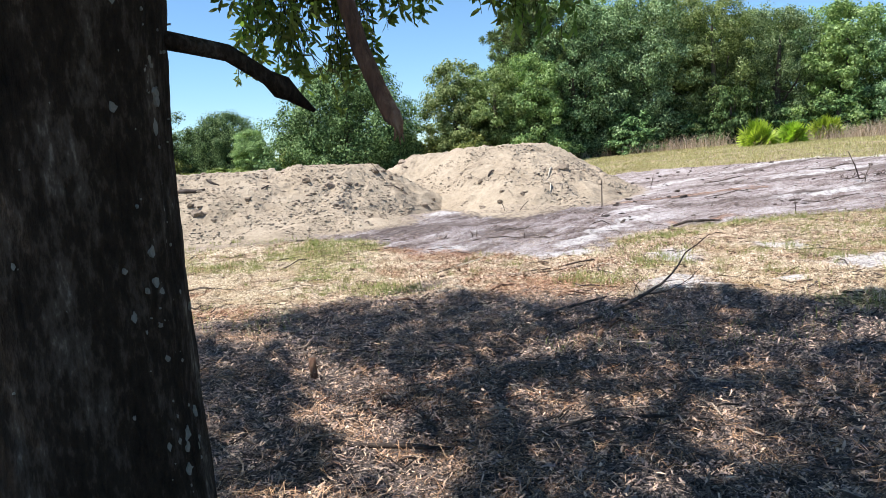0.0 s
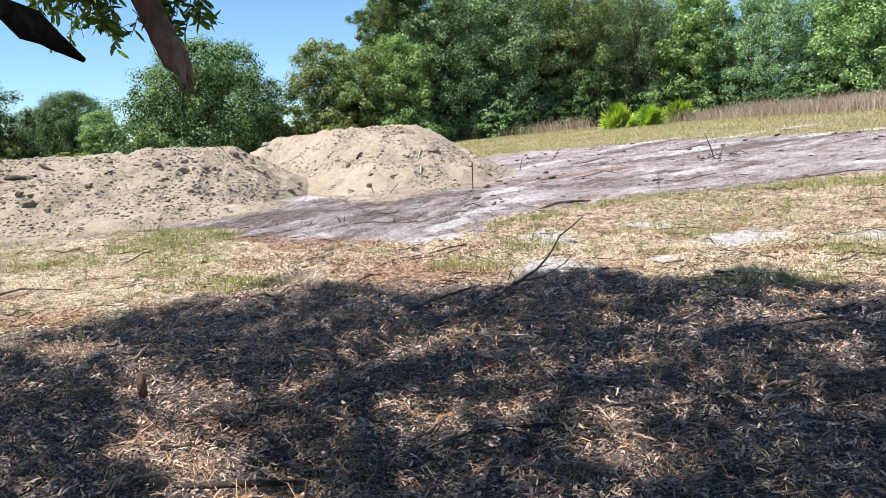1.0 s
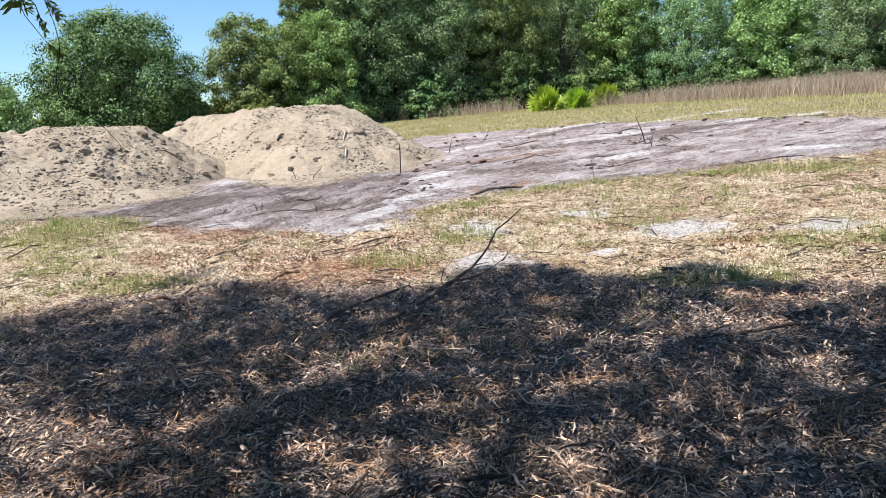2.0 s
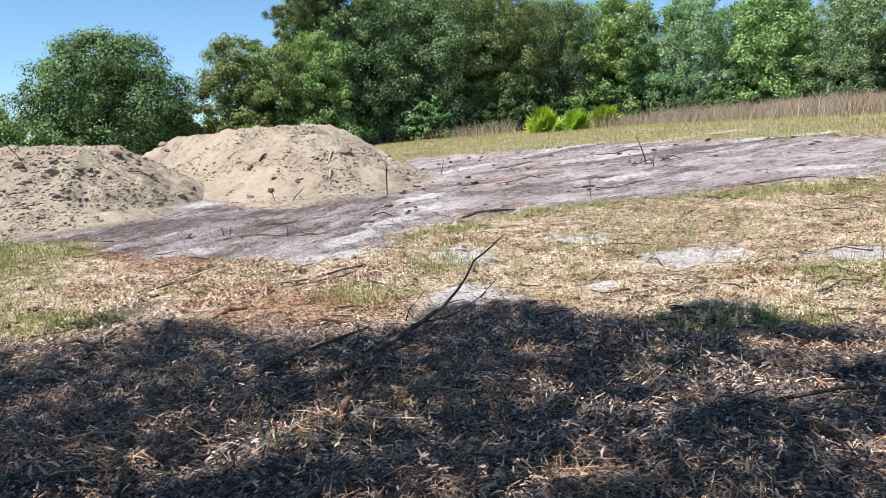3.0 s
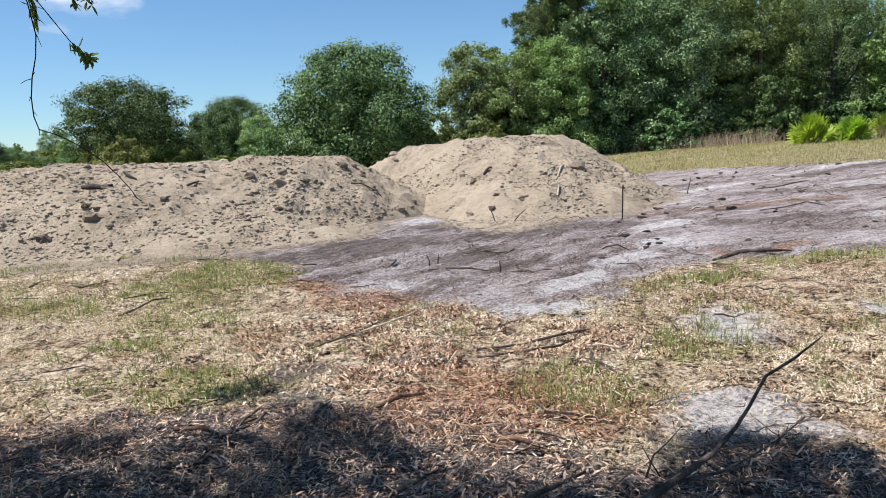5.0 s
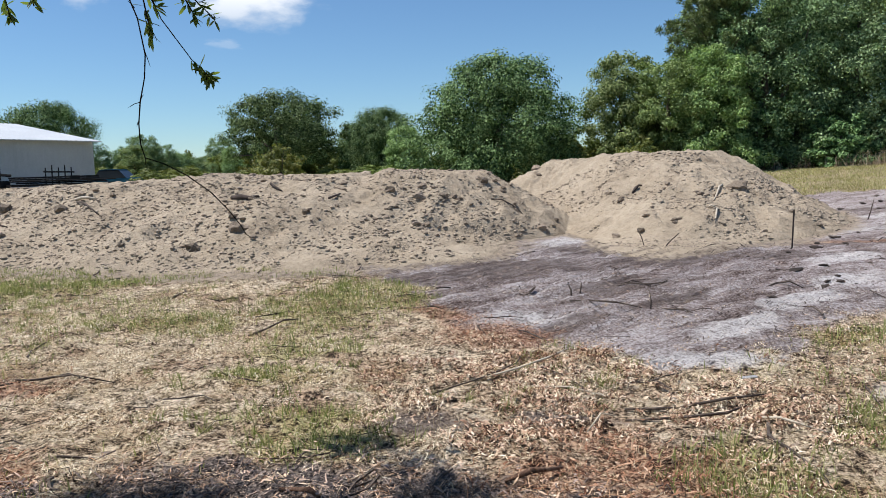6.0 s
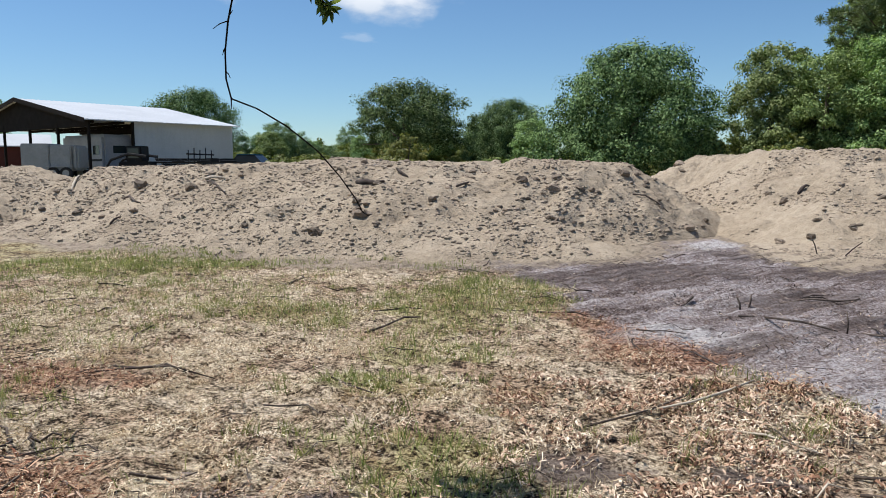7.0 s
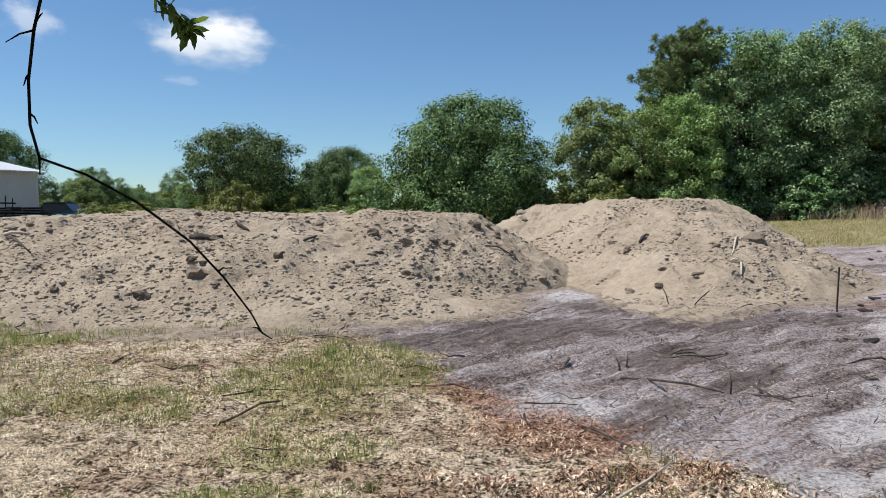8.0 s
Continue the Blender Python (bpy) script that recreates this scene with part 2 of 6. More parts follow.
# ---- mesh helpers ----
class Shape:
    """Gathers the points and faces of one mesh."""

    def __init__(self):
        self.v, self.f = [], []

    def tube(self, pts, radii, sides=7, rough=0.0, seed=0, tip=True):
        rnd = random.Random(seed)
        base, pts = len(self.v), [Vector(p) for p in pts]
        aside = None
        for k, p in enumerate(pts):
            d = (pts[min(k + 1, len(pts) - 1)] - pts[max(k - 1, 0)]).normalized()
            aside = (aside - d * aside.dot(d)) if aside else d.orthogonal()
            aside.normalize()
            other = d.cross(aside)
            for s in range(sides):
                a = 2 * math.pi * s / sides
                r = radii[k] * (1 + rough * (rnd.random() - 0.5) * 2)
                self.v.append(tuple(p + aside * (math.cos(a) * r) + other * (math.sin(a) * r)))
        for k in range(len(pts) - 1):
            for s in range(sides):
                a, b = base + k * sides + s, base + k * sides + (s + 1) % sides
                self.f.append((a, b, b + sides, a + sides))
        if tip:
            self.f.append(tuple(base + s for s in reversed(range(sides))))
            self.f.append(tuple(base + (len(pts) - 1) * sides + s for s in range(sides)))
        return self

    def box(self, lo, hi, m=Matrix.Identity(4), bevel=0.0):
        b = len(self.v)
        bm = bmesh.new()
        bmesh.ops.create_cube(bm, size=1)
        for v in bm.verts:
            v.co = Vector(((lo[n] + hi[n]) / 2 + v.co[n] * (hi[n] - lo[n]) for n in range(3)))
        if bevel:
            bmesh.ops.bevel(bm, geom=list(bm.edges), offset=bevel, segments=2, affect="EDGES")
        bm.verts.index_update()
        self.v += [tuple(m @ v.co) for v in bm.verts]
        self.f += [tuple(b + v.index for v in f.verts) for f in bm.faces]
        bm.free()
        return self

    def ring(self, m, r0, r1, depth, sides=20):
        """A wheel or disc: a closed ring round the local z axis."""
        b = len(self.v)
        for s in range(sides):
            a = 2 * math.pi * s / sides
            for r, z in ((r1, -depth / 2), (r1, depth / 2), (r0, depth / 2), (r0, -depth / 2)):
                self.v.append(tuple(m @ Vector((math.cos(a) * r, math.sin(a) * r, z))))
        for s in range(sides):
            p, q = b + 4 * s, b + 4 * ((s + 1) % sides)
            for k in range(4):
                self.f.append((p + k, q + k, q + (k + 1) % 4, p + (k + 1) % 4))
        return self

    def mesh(self, name):
        me = bpy.data.meshes.new(name)
        me.from_pydata(self.v, [], self.f)
        me.update()
        return me


def fast_mesh(name, verts, faces):
    """A mesh from an array of points and an array of faces that all have as many corners."""
    me = bpy.data.meshes.new(name)
    verts, faces = np.ascontiguousarray(verts, np.float32), np.ascontiguousarray(faces, np.int32)
    n, k = faces.shape
    me.vertices.add(len(verts)), me.loops.add(n * k), me.polygons.add(n)
    me.vertices.foreach_set("co", verts.ravel())
    me.loops.foreach_set("vertex_index", faces.ravel())
    me.polygons.foreach_set("loop_start", np.arange(0, n * k, k, dtype=np.int32))
    me.update(calc_edges=True)
    return me


def part(name, shape, material, parent=None, label="", even=False, at=None):
    me = shape.mesh(name) if isinstance(shape, Shape) else shape
    if not me.materials:
        me.materials.append(material)
    if even:
        me.polygons.foreach_set("use_smooth", [True] * len(me.polygons))
    ob = new(name, me)
    if at is not None:
        ob.matrix_basis = at
    if parent is not None:
        ob.parent = parent
    return tagged(ob, label)


def thing(name, label, category, group="", at=None, kind=""):
    ob = new(name)
    ob.empty_display_size = 0.2
    if at is not None:
        ob.matrix_basis = at
    return tagged(ob, label, category, group, kind)


def leaf_quads(c, u, n, length, width, fold=0.0):
    """Diamond leaves: centres, long axes and normals as arrays."""
    u = u / np.linalg.norm(u, axis=1, keepdims=True)
    s = np.cross(n, u)
    s /= np.linalg.norm(s, axis=1, keepdims=True) + 1e-9
    n2 = np.cross(u, s)
    length, width = np.broadcast_to(length, len(c))[:, None], np.broadcast_to(width, len(c))[:, None]
    v = np.stack([c - u * length / 2, c + s * width / 2 + n2 * fold * width, c + u * length / 2, c - s * width / 2 + n2 * fold * width], 1)
    return v.reshape(-1, 3), np.arange(len(c) * 4).reshape(-1, 4)


# ---- materials ----
def material(name):
    m = bpy.data.materials.new(name)
    m.use_nodes = True
    t = m.node_tree
    return m, t, t.nodes["Principled BSDF"]


def noise_at(t, scale, detail=4.0, rough=0.6, vec=None, stretch=None, turn=0.0):
    n = node(t, "ShaderNodeTexNoise", Scale=scale, Detail=detail, Roughness=rough)
    if vec is None:
        vec = t.nodes.new("ShaderNodeTexCoord").outputs["Object"]
    if stretch:
        mp = t.nodes.new("ShaderNodeMapping")
        mp.inputs["Scale"].default_value = stretch
        if turn:
            first = t.nodes.new("ShaderNodeMapping")
            first.inputs["Rotation"].default_value = (0, 0, radians(turn))
            t.links.new(vec, first.inputs["Vector"])
            vec = first.outputs[0]
        t.links.new(vec, mp.inputs["Vector"])
        vec = mp.outputs[0]
    t.links.new(vec, n.inputs["Vector"])
    return n.outputs["Fac"]


def ramp(t, fac, stops):
    r = t.nodes.new("ShaderNodeValToRGB")
    e = r.color_ramp.elements
    while len(e) < len(stops):
        e.new(0.5)
    for el, (pos, col) in zip(e, stops):
        el.position, el.color = pos, (*col, 1)
    t.links.new(fac, r.inputs[0])
    return r.outputs["Color"]


def blend(t, fac, a, b, how="MIX"):
    m = t.nodes.new("ShaderNodeMix")
    m.data_type, m.blend_type = "RGBA", how
    for key, v in (("Factor", fac), ("A", a), ("B", b)):
        if isinstance(v, (int, float)):
            m.inputs[key].default_value = v
        elif isinstance(v, tuple):
            m.inputs[key].default_value = (*v, 1)
        else:
            t.links.new(v, m.inputs[key])
    return m.outputs["Result"]


def maths(t, op, a, b=0.0, c=0.0):
    m = t.nodes.new("ShaderNodeMath")
    m.operation = op
    for k, v in enumerate((a, b, c)):
        if isinstance(v, (int, float)):
            m.inputs[k].default_value = v
        else:
            t.links.new(v, m.inputs[k])
    return m.outputs[0]


def bump(t, p, height, strength, distance):
    b = node(t, "ShaderNodeBump", Strength=strength, Distance=distance)
    t.links.new(height, b.inputs["Height"])
    t.links.new(b.outputs[0], p.inputs["Normal"])


def grained(name, stops, scale, fine, rough=0.85, strength=0.5, distance=0.01, metal=0.0, stretch=None, random_by=None, spread=0.35, spec=0.3):
    """A surface with broad stains and fine grain; random_by 'island' or 'object' varies pieces in tone."""
    m, t, p = material(name)
    a, b = noise_at(t, scale, 5, 0.6, stretch=stretch), noise_at(t, fine, 4, 0.65, stretch=stretch)
    col = ramp(t, maths(t, "ADD", maths(t, "MULTIPLY", a, 0.6), maths(t, "MULTIPLY", b, 0.4)), stops)
    if random_by:
        if random_by == "island":
            r = t.nodes.new("ShaderNodeNewGeometry").outputs["Random Per Island"]
        else:
            r = t.nodes.new("ShaderNodeObjectInfo").outputs["Random"]
        hsv = node(t, "ShaderNodeHueSaturation")
        t.links.new(col, hsv.inputs["Color"])
        t.links.new(maths(t, "MULTIPLY_ADD", r, 2 * spread, 1 - spread), hsv.inputs["Value"])
        col = hsv.outputs[0]
    t.links.new(col, p.inputs["Base Color"])
    p.inputs["Roughness"].default_value, p.inputs["Metallic"].default_value = rough, metal
    p.inputs["Specular IOR Level"].default_value = spec
    if strength:
        bump(t, p, b, strength, distance)
    return m


def pieces(name, stops, fine=25.0, rough=0.9, patches=None):
    """Loose flat pieces, each with a colour of its own out of a range, and some grain; patches: how they darken from place to place."""
    m, t, p = material(name)
    col = ramp(t, t.nodes.new("ShaderNodeNewGeometry").outputs["Random Per Island"], stops)
    hsv = node(t, "ShaderNodeHueSaturation")
    t.links.new(col, hsv.inputs["Color"])
    t.links.new(maths(t, "MULTIPLY_ADD", noise_at(t, fine, 3), 0.9, 0.55), hsv.inputs["Value"])
    col = hsv.outputs[0]
    if patches:
        col = blend(t, 1.0, col, ramp(t, noise_at(t, 1.3, 5, 0.65), ((0.36, patches), (0.54, (1.0, 1.0, 1.0)))), "MULTIPLY")
    t.links.new(col, p.inputs["Base Color"])
    p.inputs["Roughness"].default_value, p.inputs["Specular IOR Level"].default_value = rough, 0.2
    return m


def leafy(name, stops, through=0.3, rough=0.5, spec=0.35, hue=0.02):
    """Leaves: each one has its own tone, and lets some light through."""
    m, t, p = material(name)
    r = t.nodes.new("ShaderNodeNewGeometry").outputs["Random Per Island"]
    patch = noise_at(t, 0.55, 3)
    fac = maths(t, "ADD", maths(t, "MULTIPLY", r, 0.6), maths(t, "MULTIPLY", patch, 0.45))
    col = ramp(t, fac, stops)
    own = t.nodes.new("ShaderNodeObjectInfo").outputs["Random"]
    hsv = node(t, "ShaderNodeHueSaturation")
    t.links.new(col, hsv.inputs["Color"])
    t.links.new(maths(t, "MULTIPLY_ADD", own, 2 * hue, 0.5 - hue), hsv.inputs["Hue"])
    t.links.new(maths(t, "MULTIPLY_ADD", own, 0.4, 0.8), hsv.inputs["Value"])
    col = hsv.outputs[0]
    t.links.new(col, p.inputs["Base Color"])
    p.inputs["Roughness"].default_value, p.inputs["Specular IOR Level"].default_value = rough, spec
    tr = t.nodes.new("ShaderNodeBsdfTranslucent")
    t.links.new(blend(t, 1.0, col, (0.92, 1.0, 0.58), "MULTIPLY"), tr.inputs["Color"])
    mix = t.nodes.new("ShaderNodeMixShader")
    mix.inputs[0].default_value = through
    t.links.new(p.outputs[0], mix.inputs[1]), t.links.new(tr.outputs[0], mix.inputs[2])
    t.links.new(mix.outputs[0], t.nodes["Material Output"].inputs["Surface"])
    return m


def ground_material():
    m, t, p = material("ground")
    p.inputs["Roughness"].default_value, p.inputs["Specular IOR Level"].default_value = 0.95, 0.15

    def kind(key):
        a = t.nodes.new("ShaderNodeAttribute")
        a.attribute_name = key
        return a.outputs["Fac"]

    fine, mid, big = noise_at(t, 70, 4, 0.7), noise_at(t, 9, 6, 0.65), noise_at(t, 0.7, 4)
    speck = noise_at(t, 38, 6, 0.8)
    patch = noise_at(t, 2.2, 5, 0.65)
    mixed = maths(t, "ADD", maths(t, "MULTIPLY", speck, 0.66), maths(t, "MULTIPLY", mid, 0.34))
    mixed = maths(t, "MULTIPLY_ADD", maths(t, "SUBTRACT", mixed, 0.5), 1.7, 0.5)
    # the near-black ends paint in the shadowed hollows between tufts and litter
    straw = ramp(t, mixed, ((0.38, (0.018, 0.012, 0.008)), (0.43, (0.14, 0.095, 0.058)), (0.49, (0.44, 0.335, 0.22)), (0.60, (0.90, 0.76, 0.58))))
    worn = ramp(t, mixed, ((0.38, (0.03, 0.021, 0.014)), (0.43, (0.25, 0.187, 0.13)), (0.49, (0.55, 0.445, 0.325)), (0.60, (0.92, 0.80, 0.64))))
    straw = blend(t, ramp(t, patch, ((0.47, (0, 0, 0)), (0.64, (0.9, 0.9, 0.9)))), straw, worn)
    brown = ramp(t, mixed, ((0.42, (0.025, 0.015, 0.010)), (0.49, (0.19, 0.115, 0.074)), (0.57, (0.60, 0.415, 0.275))))
    straw = blend(t, ramp(t, noise_at(t, 1.5, 6, 0.7), ((0.47, (0, 0, 0)), (0.58, (0.8, 0.8, 0.8)))), straw, brown)
    straw = blend(t, maths(t, "MULTIPLY", kind("leafy"), ramp(t, noise_at(t, 3.0, 5, 0.7), ((0.42, (0, 0, 0)), (0.56, (1, 1, 1))))), straw, brown)
    stems = ramp(t, noise_at(t, 130, 3, 0.8), ((0.36, (0.45, 0.42, 0.38)), (0.5, (1.0, 1.0, 1.0)), (0.62, (1.35, 1.35, 1.32))))
    straw = blend(t, 1.0, straw, stems, "MULTIPLY")
    green = blend(t, 1.0, straw, (0.72, 0.76, 0.56), "MULTIPLY")
    along = t.nodes.new("ShaderNodeCombineXYZ")
    xyz = t.nodes.new("ShaderNodeSeparateXYZ")
    t.links.new(t.nodes.new("ShaderNodeTexCoord").outputs["Object"], xyz.inputs[0])
    t.links.new(xyz.outputs["X"], along.inputs[0]), t.links.new(kind("across"), along.inputs[1])
    streak = noise_at(t, 4.5, 7, 0.74, vec=along.outputs[0], stretch=(0.55, 1.3, 1))
    broadly = noise_at(t, 1.0, 6, 0.68, vec=along.outputs[0], stretch=(0.6, 1.1, 1))
    thin = noise_at(t, 5.5, 5, 0.75, vec=along.outputs[0], stretch=(0.12, 1.6, 1))
    grey = ramp(t, maths(t, "MULTIPLY_ADD", maths(t, "ADD", maths(t, "MULTIPLY", streak, 0.22), maths(t, "ADD", maths(t, "ADD", maths(t, "MULTIPLY", speck, 0.46), maths(t, "MULTIPLY", thin, 0.10)), maths(t, "MULTIPLY", broadly, 0.22))), 1.25, -0.125),
                ((0.40, (0.045, 0.030, 0.026)), (0.455, (0.18, 0.137, 0.125)), (0.51, (0.345, 0.293, 0.283)), (0.58, (0.62, 0.575, 0.575))))
    pale = ramp(t, mixed, ((0.34, (0.20, 0.175, 0.17)), (0.44, (0.46, 0.425, 0.415)), (0.56, (0.76, 0.73, 0.72))))
    rutted = maths(t, "ADD", maths(t, "MULTIPLY", thin, 0.4), maths(t, "ADD", maths(t, "MULTIPLY", streak, 0.25), maths(t, "MULTIPLY", speck, 0.35)))
    soil = ramp(t, rutted, ((0.38, (0.038, 0.027, 0.023)), (0.48, (0.11, 0.083, 0.074)), (0.56, (0.20, 0.163, 0.153)), (0.64, (0.34, 0.295, 0.285))))
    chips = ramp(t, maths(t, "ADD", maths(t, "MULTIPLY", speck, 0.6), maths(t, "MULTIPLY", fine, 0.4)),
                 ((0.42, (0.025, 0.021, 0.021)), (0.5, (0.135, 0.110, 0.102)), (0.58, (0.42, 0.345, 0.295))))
    bark = ramp(t, mixed, ((0.38, (0.05, 0.022, 0.013)), (0.48, (0.27, 0.125, 0.072)), (0.58, (0.58, 0.355, 0.23))))

    def edge(key, sharp=2.2):
        v = maths(t, "MULTIPLY_ADD", maths(t, "SUBTRACT", mid, 0.5), 1.7, kind(key))
        v = maths(t, "MULTIPLY_ADD", maths(t, "SUBTRACT", v, 0.5), sharp, 0.5)
        return maths(t, "MINIMUM", maths(t, "MAXIMUM", v, 0.0), 1.0)

    col = blend(t, edge("green"), straw, green)
    meadow = ramp(t, mixed, ((0.40, (0.08, 0.06, 0.03)), (0.5, (0.27, 0.215, 0.115)), (0.58, (0.48, 0.40, 0.24))))
    col = blend(t, kind("field"), col, meadow)
    col = blend(t, edge("bare"), col, grey)
    col = blend(t, maths(t, "MULTIPLY", edge("dark", 1.6), 0.85), col, soil)
    col = blend(t, maths(t, "MULTIPLY", edge("pale", 1.5), 0.78), col, pale)
    col = blend(t, maths(t, "MULTIPLY", edge("red", 1.2), 0.7), col, bark)
    spill = ramp(t, mid, ((0.35, (0.21, 0.165, 0.125)), (0.5, (0.34, 0.275, 0.21)), (0.65, (0.45, 0.37, 0.29))))
    col = blend(t, edge("sandy", 1.6), col, spill)
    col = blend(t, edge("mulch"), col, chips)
    t.links.new(col, p.inputs["Base Color"])
    height = maths(t, "ADD", speck, maths(t, "MULTIPLY", fine, 0.5))
    height = maths(t, "ADD", height, maths(t, "MULTIPLY", kind("bare"), maths(t, "ADD", maths(t, "MULTIPLY", thin, 1.4), mid)))
    bump(t, p, height, 0.9, 0.04)
    return m


def sand_material():
    m, t, p = material("pile_sand")
    p.inputs["Roughness"].default_value, p.inputs["Specular IOR Level"].default_value = 0.95, 0.15
    big, mid, fine = noise_at(t, 0.9, 4), noise_at(t, 9, 7, 0.72), noise_at(t, 50, 3, 0.7)
    col = ramp(t, maths(t, "ADD", maths(t, "MULTIPLY", big, 0.45), maths(t, "MULTIPLY", mid, 0.55)),
               ((0.34, (0.21, 0.164, 0.118)), (0.45, (0.355, 0.289, 0.211)), (0.60, (0.465, 0.386, 0.291))))
    col = blend(t, maths(t, "MULTIPLY", fine, 0.25), col, (0.26, 0.205, 0.155))
    grit = noise_at(t, 34, 2, 0.5)
    col = blend(t, ramp(t, grit, ((0.60, (0, 0, 0)), (0.68, (0.55, 0.55, 0.55)))), col, (0.20, 0.155, 0.115))
    t.links.new(col, p.inputs["Base Color"])
    bump(t, p, maths(t, "ADD", maths(t, "MULTIPLY", mid, 0.8), maths(t, "ADD", maths(t, "MULTIPLY", fine, 0.35), maths(t, "MULTIPLY", grit, 0.5))), 0.85, 0.06)
    return m


M_GROUND, M_SAND = ground_material(), sand_material()
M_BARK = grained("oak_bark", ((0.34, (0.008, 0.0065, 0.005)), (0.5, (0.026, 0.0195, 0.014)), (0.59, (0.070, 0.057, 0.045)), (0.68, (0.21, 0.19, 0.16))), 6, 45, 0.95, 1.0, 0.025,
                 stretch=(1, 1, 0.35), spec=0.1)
M_RED_BARK = grained("peeling_bark", ((0.36, (0.035, 0.019, 0.013)), (0.5, (0.12, 0.065, 0.042)), (0.64, (0.27, 0.175, 0.12))), 6, 45, 0.9, 0.9, 0.012, stretch=(1, 1, 0.3))
M_TRUNK = grained("far_bark", ((0.3, (0.03, 0.025, 0.02)), (0.7, (0.16, 0.13, 0.10))), 3, 20, 0.95, 0.5, 0.02)
M_TWIG = grained("dry_twig", ((0.34, (0.02, 0.014, 0.012)), (0.5, (0.07, 0.053, 0.044)), (0.66, (0.19, 0.15, 0.12))), 10, 60, 0.9, 0.5, 0.004, random_by="object")
M_PALE_TWIG = grained("bleached_twig", ((0.3, (0.30, 0.25, 0.19)), (0.7, (0.62, 0.55, 0.45))), 10, 60, 0.85, 0.4, 0.003)
M_CRUMB = grained("sand_crumbs", ((0.3, (0.20, 0.158, 0.118)), (0.5, (0.30, 0.24, 0.18)), (0.7, (0.42, 0.345, 0.27))), 3, 30, 0.95, 0.4, 0.01, random_by="island", spread=0.35)
M_CLOD = grained("clod", ((0.3, (0.14, 0.108, 0.082)), (0.5, (0.26, 0.205, 0.155)), (0.7, (0.38, 0.305, 0.235))), 6, 40, 0.95, 0.8, 0.02, random_by="object")
M_LUMP = grained("rooty_earth", ((0.3, (0.03, 0.022, 0.018)), (0.5, (0.075, 0.057, 0.048)), (0.7, (0.15, 0.12, 0.105))), 8, 50, 0.95, 0.9, 0.02, random_by="object")
M_CHIP = pieces("wood_chips", ((0.0, (0.025, 0.019, 0.017)), (0.30, (0.14, 0.106, 0.096)), (0.56, (0.40, 0.305, 0.265)), (0.82, (0.64, 0.44, 0.31)), (1.0, (0.78, 0.58, 0.43))), rough=0.6)
M_STRAND = pieces("mulch_strands", ((0.0, (0.06, 0.032, 0.021)), (0.4, (0.30, 0.165, 0.095)), (0.75, (0.52, 0.31, 0.18)), (1.0, (0.68, 0.48, 0.32))), rough=0.75)
M_ROOT = pieces("stripped_roots", ((0.0, (0.03, 0.022, 0.018)), (0.45, (0.13, 0.095, 0.075)), (0.8, (0.33, 0.25, 0.19)), (1.0, (0.50, 0.40, 0.31))), rough=0.75)
M_SCRAP = pieces("sand_scraps", ((0.0, (0.02, 0.015, 0.013)), (0.6, (0.09, 0.065, 0.055)), (0.9, (0.15, 0.112, 0.092)), (1.0, (0.22, 0.175, 0.145))))
M_THATCH = pieces("thatch", ((0.0, (0.16, 0.115, 0.07)), (0.28, (0.50, 0.385, 0.25)), (0.6, (0.82, 0.69, 0.50)), (1.0, (0.93, 0.86, 0.70))), patches=(0.52, 0.43, 0.31))
M_STRAW = pieces("dead_leaves", ((0.0, (0.045, 0.024, 0.016)), (0.26, (0.20, 0.112, 0.074)), (0.55, (0.47, 0.315, 0.225)), (0.82, (0.70, 0.53, 0.40)), (1.0, (0.86, 0.73, 0.59))), patches=(0.66, 0.54, 0.47))
M_RED_CHIP = pieces("red_bark_chips", ((0.0, (0.04, 0.018, 0.012)), (0.35, (0.18, 0.08, 0.047)), (0.7, (0.38, 0.20, 0.122)), (1.0, (0.60, 0.42, 0.29))))
M_GRASS = leafy("grass_blades", ((0.15, (0.12, 0.155, 0.045)), (0.5, (0.27, 0.30, 0.10)), (0.85, (0.52, 0.49, 0.25))), 0.3, 0.6, 0.2)
M_DRY_GRASS = leafy("dry_grass", ((0.15, (0.30, 0.235, 0.155)), (0.5, (0.52, 0.43, 0.305)), (0.85, (0.70, 0.60, 0.45))), 0.25, 0.7, 0.1)
M_TALL = leafy("tall_dry_grass", ((0.15, (0.22, 0.15, 0.11)), (0.5, (0.38, 0.285, 0.22)), (0.85, (0.54, 0.44, 0.36))), 0.25, 0.7, 0.1)
M_FIELD = leafy("field_grass", ((0.15, (0.22, 0.18, 0.08)), (0.5, (0.40, 0.34, 0.17)), (0.85, (0.56, 0.48, 0.29))), 0.3, 0.6, 0.15)
M_OAK_LEAF = leafy("oak_leaves", ((0.15, (0.06, 0.10, 0.025)), (0.5, (0.135, 0.205, 0.05)), (0.85, (0.26, 0.33, 0.09))),  0.6, 0.4, 0.4)
# foliage ramps carry crown shadow in their dark ends, leaf highlights in the pale ones
M_LEAF_DARK = leafy("dark_foliage", ((0.15, (0.030, 0.058, 0.024)), (0.5, (0.145, 0.235, 0.10)), (0.85, (0.46, 0.60, 0.32))), 0.26, 0.6, 0.15)
M_LEAF_DEEP = leafy("deep_green_foliage", ((0.15, (0.015, 0.030, 0.010)), (0.5, (0.072, 0.126, 0.042)), (0.85, (0.29, 0.40, 0.17))), 0.24, 0.6, 0.15)
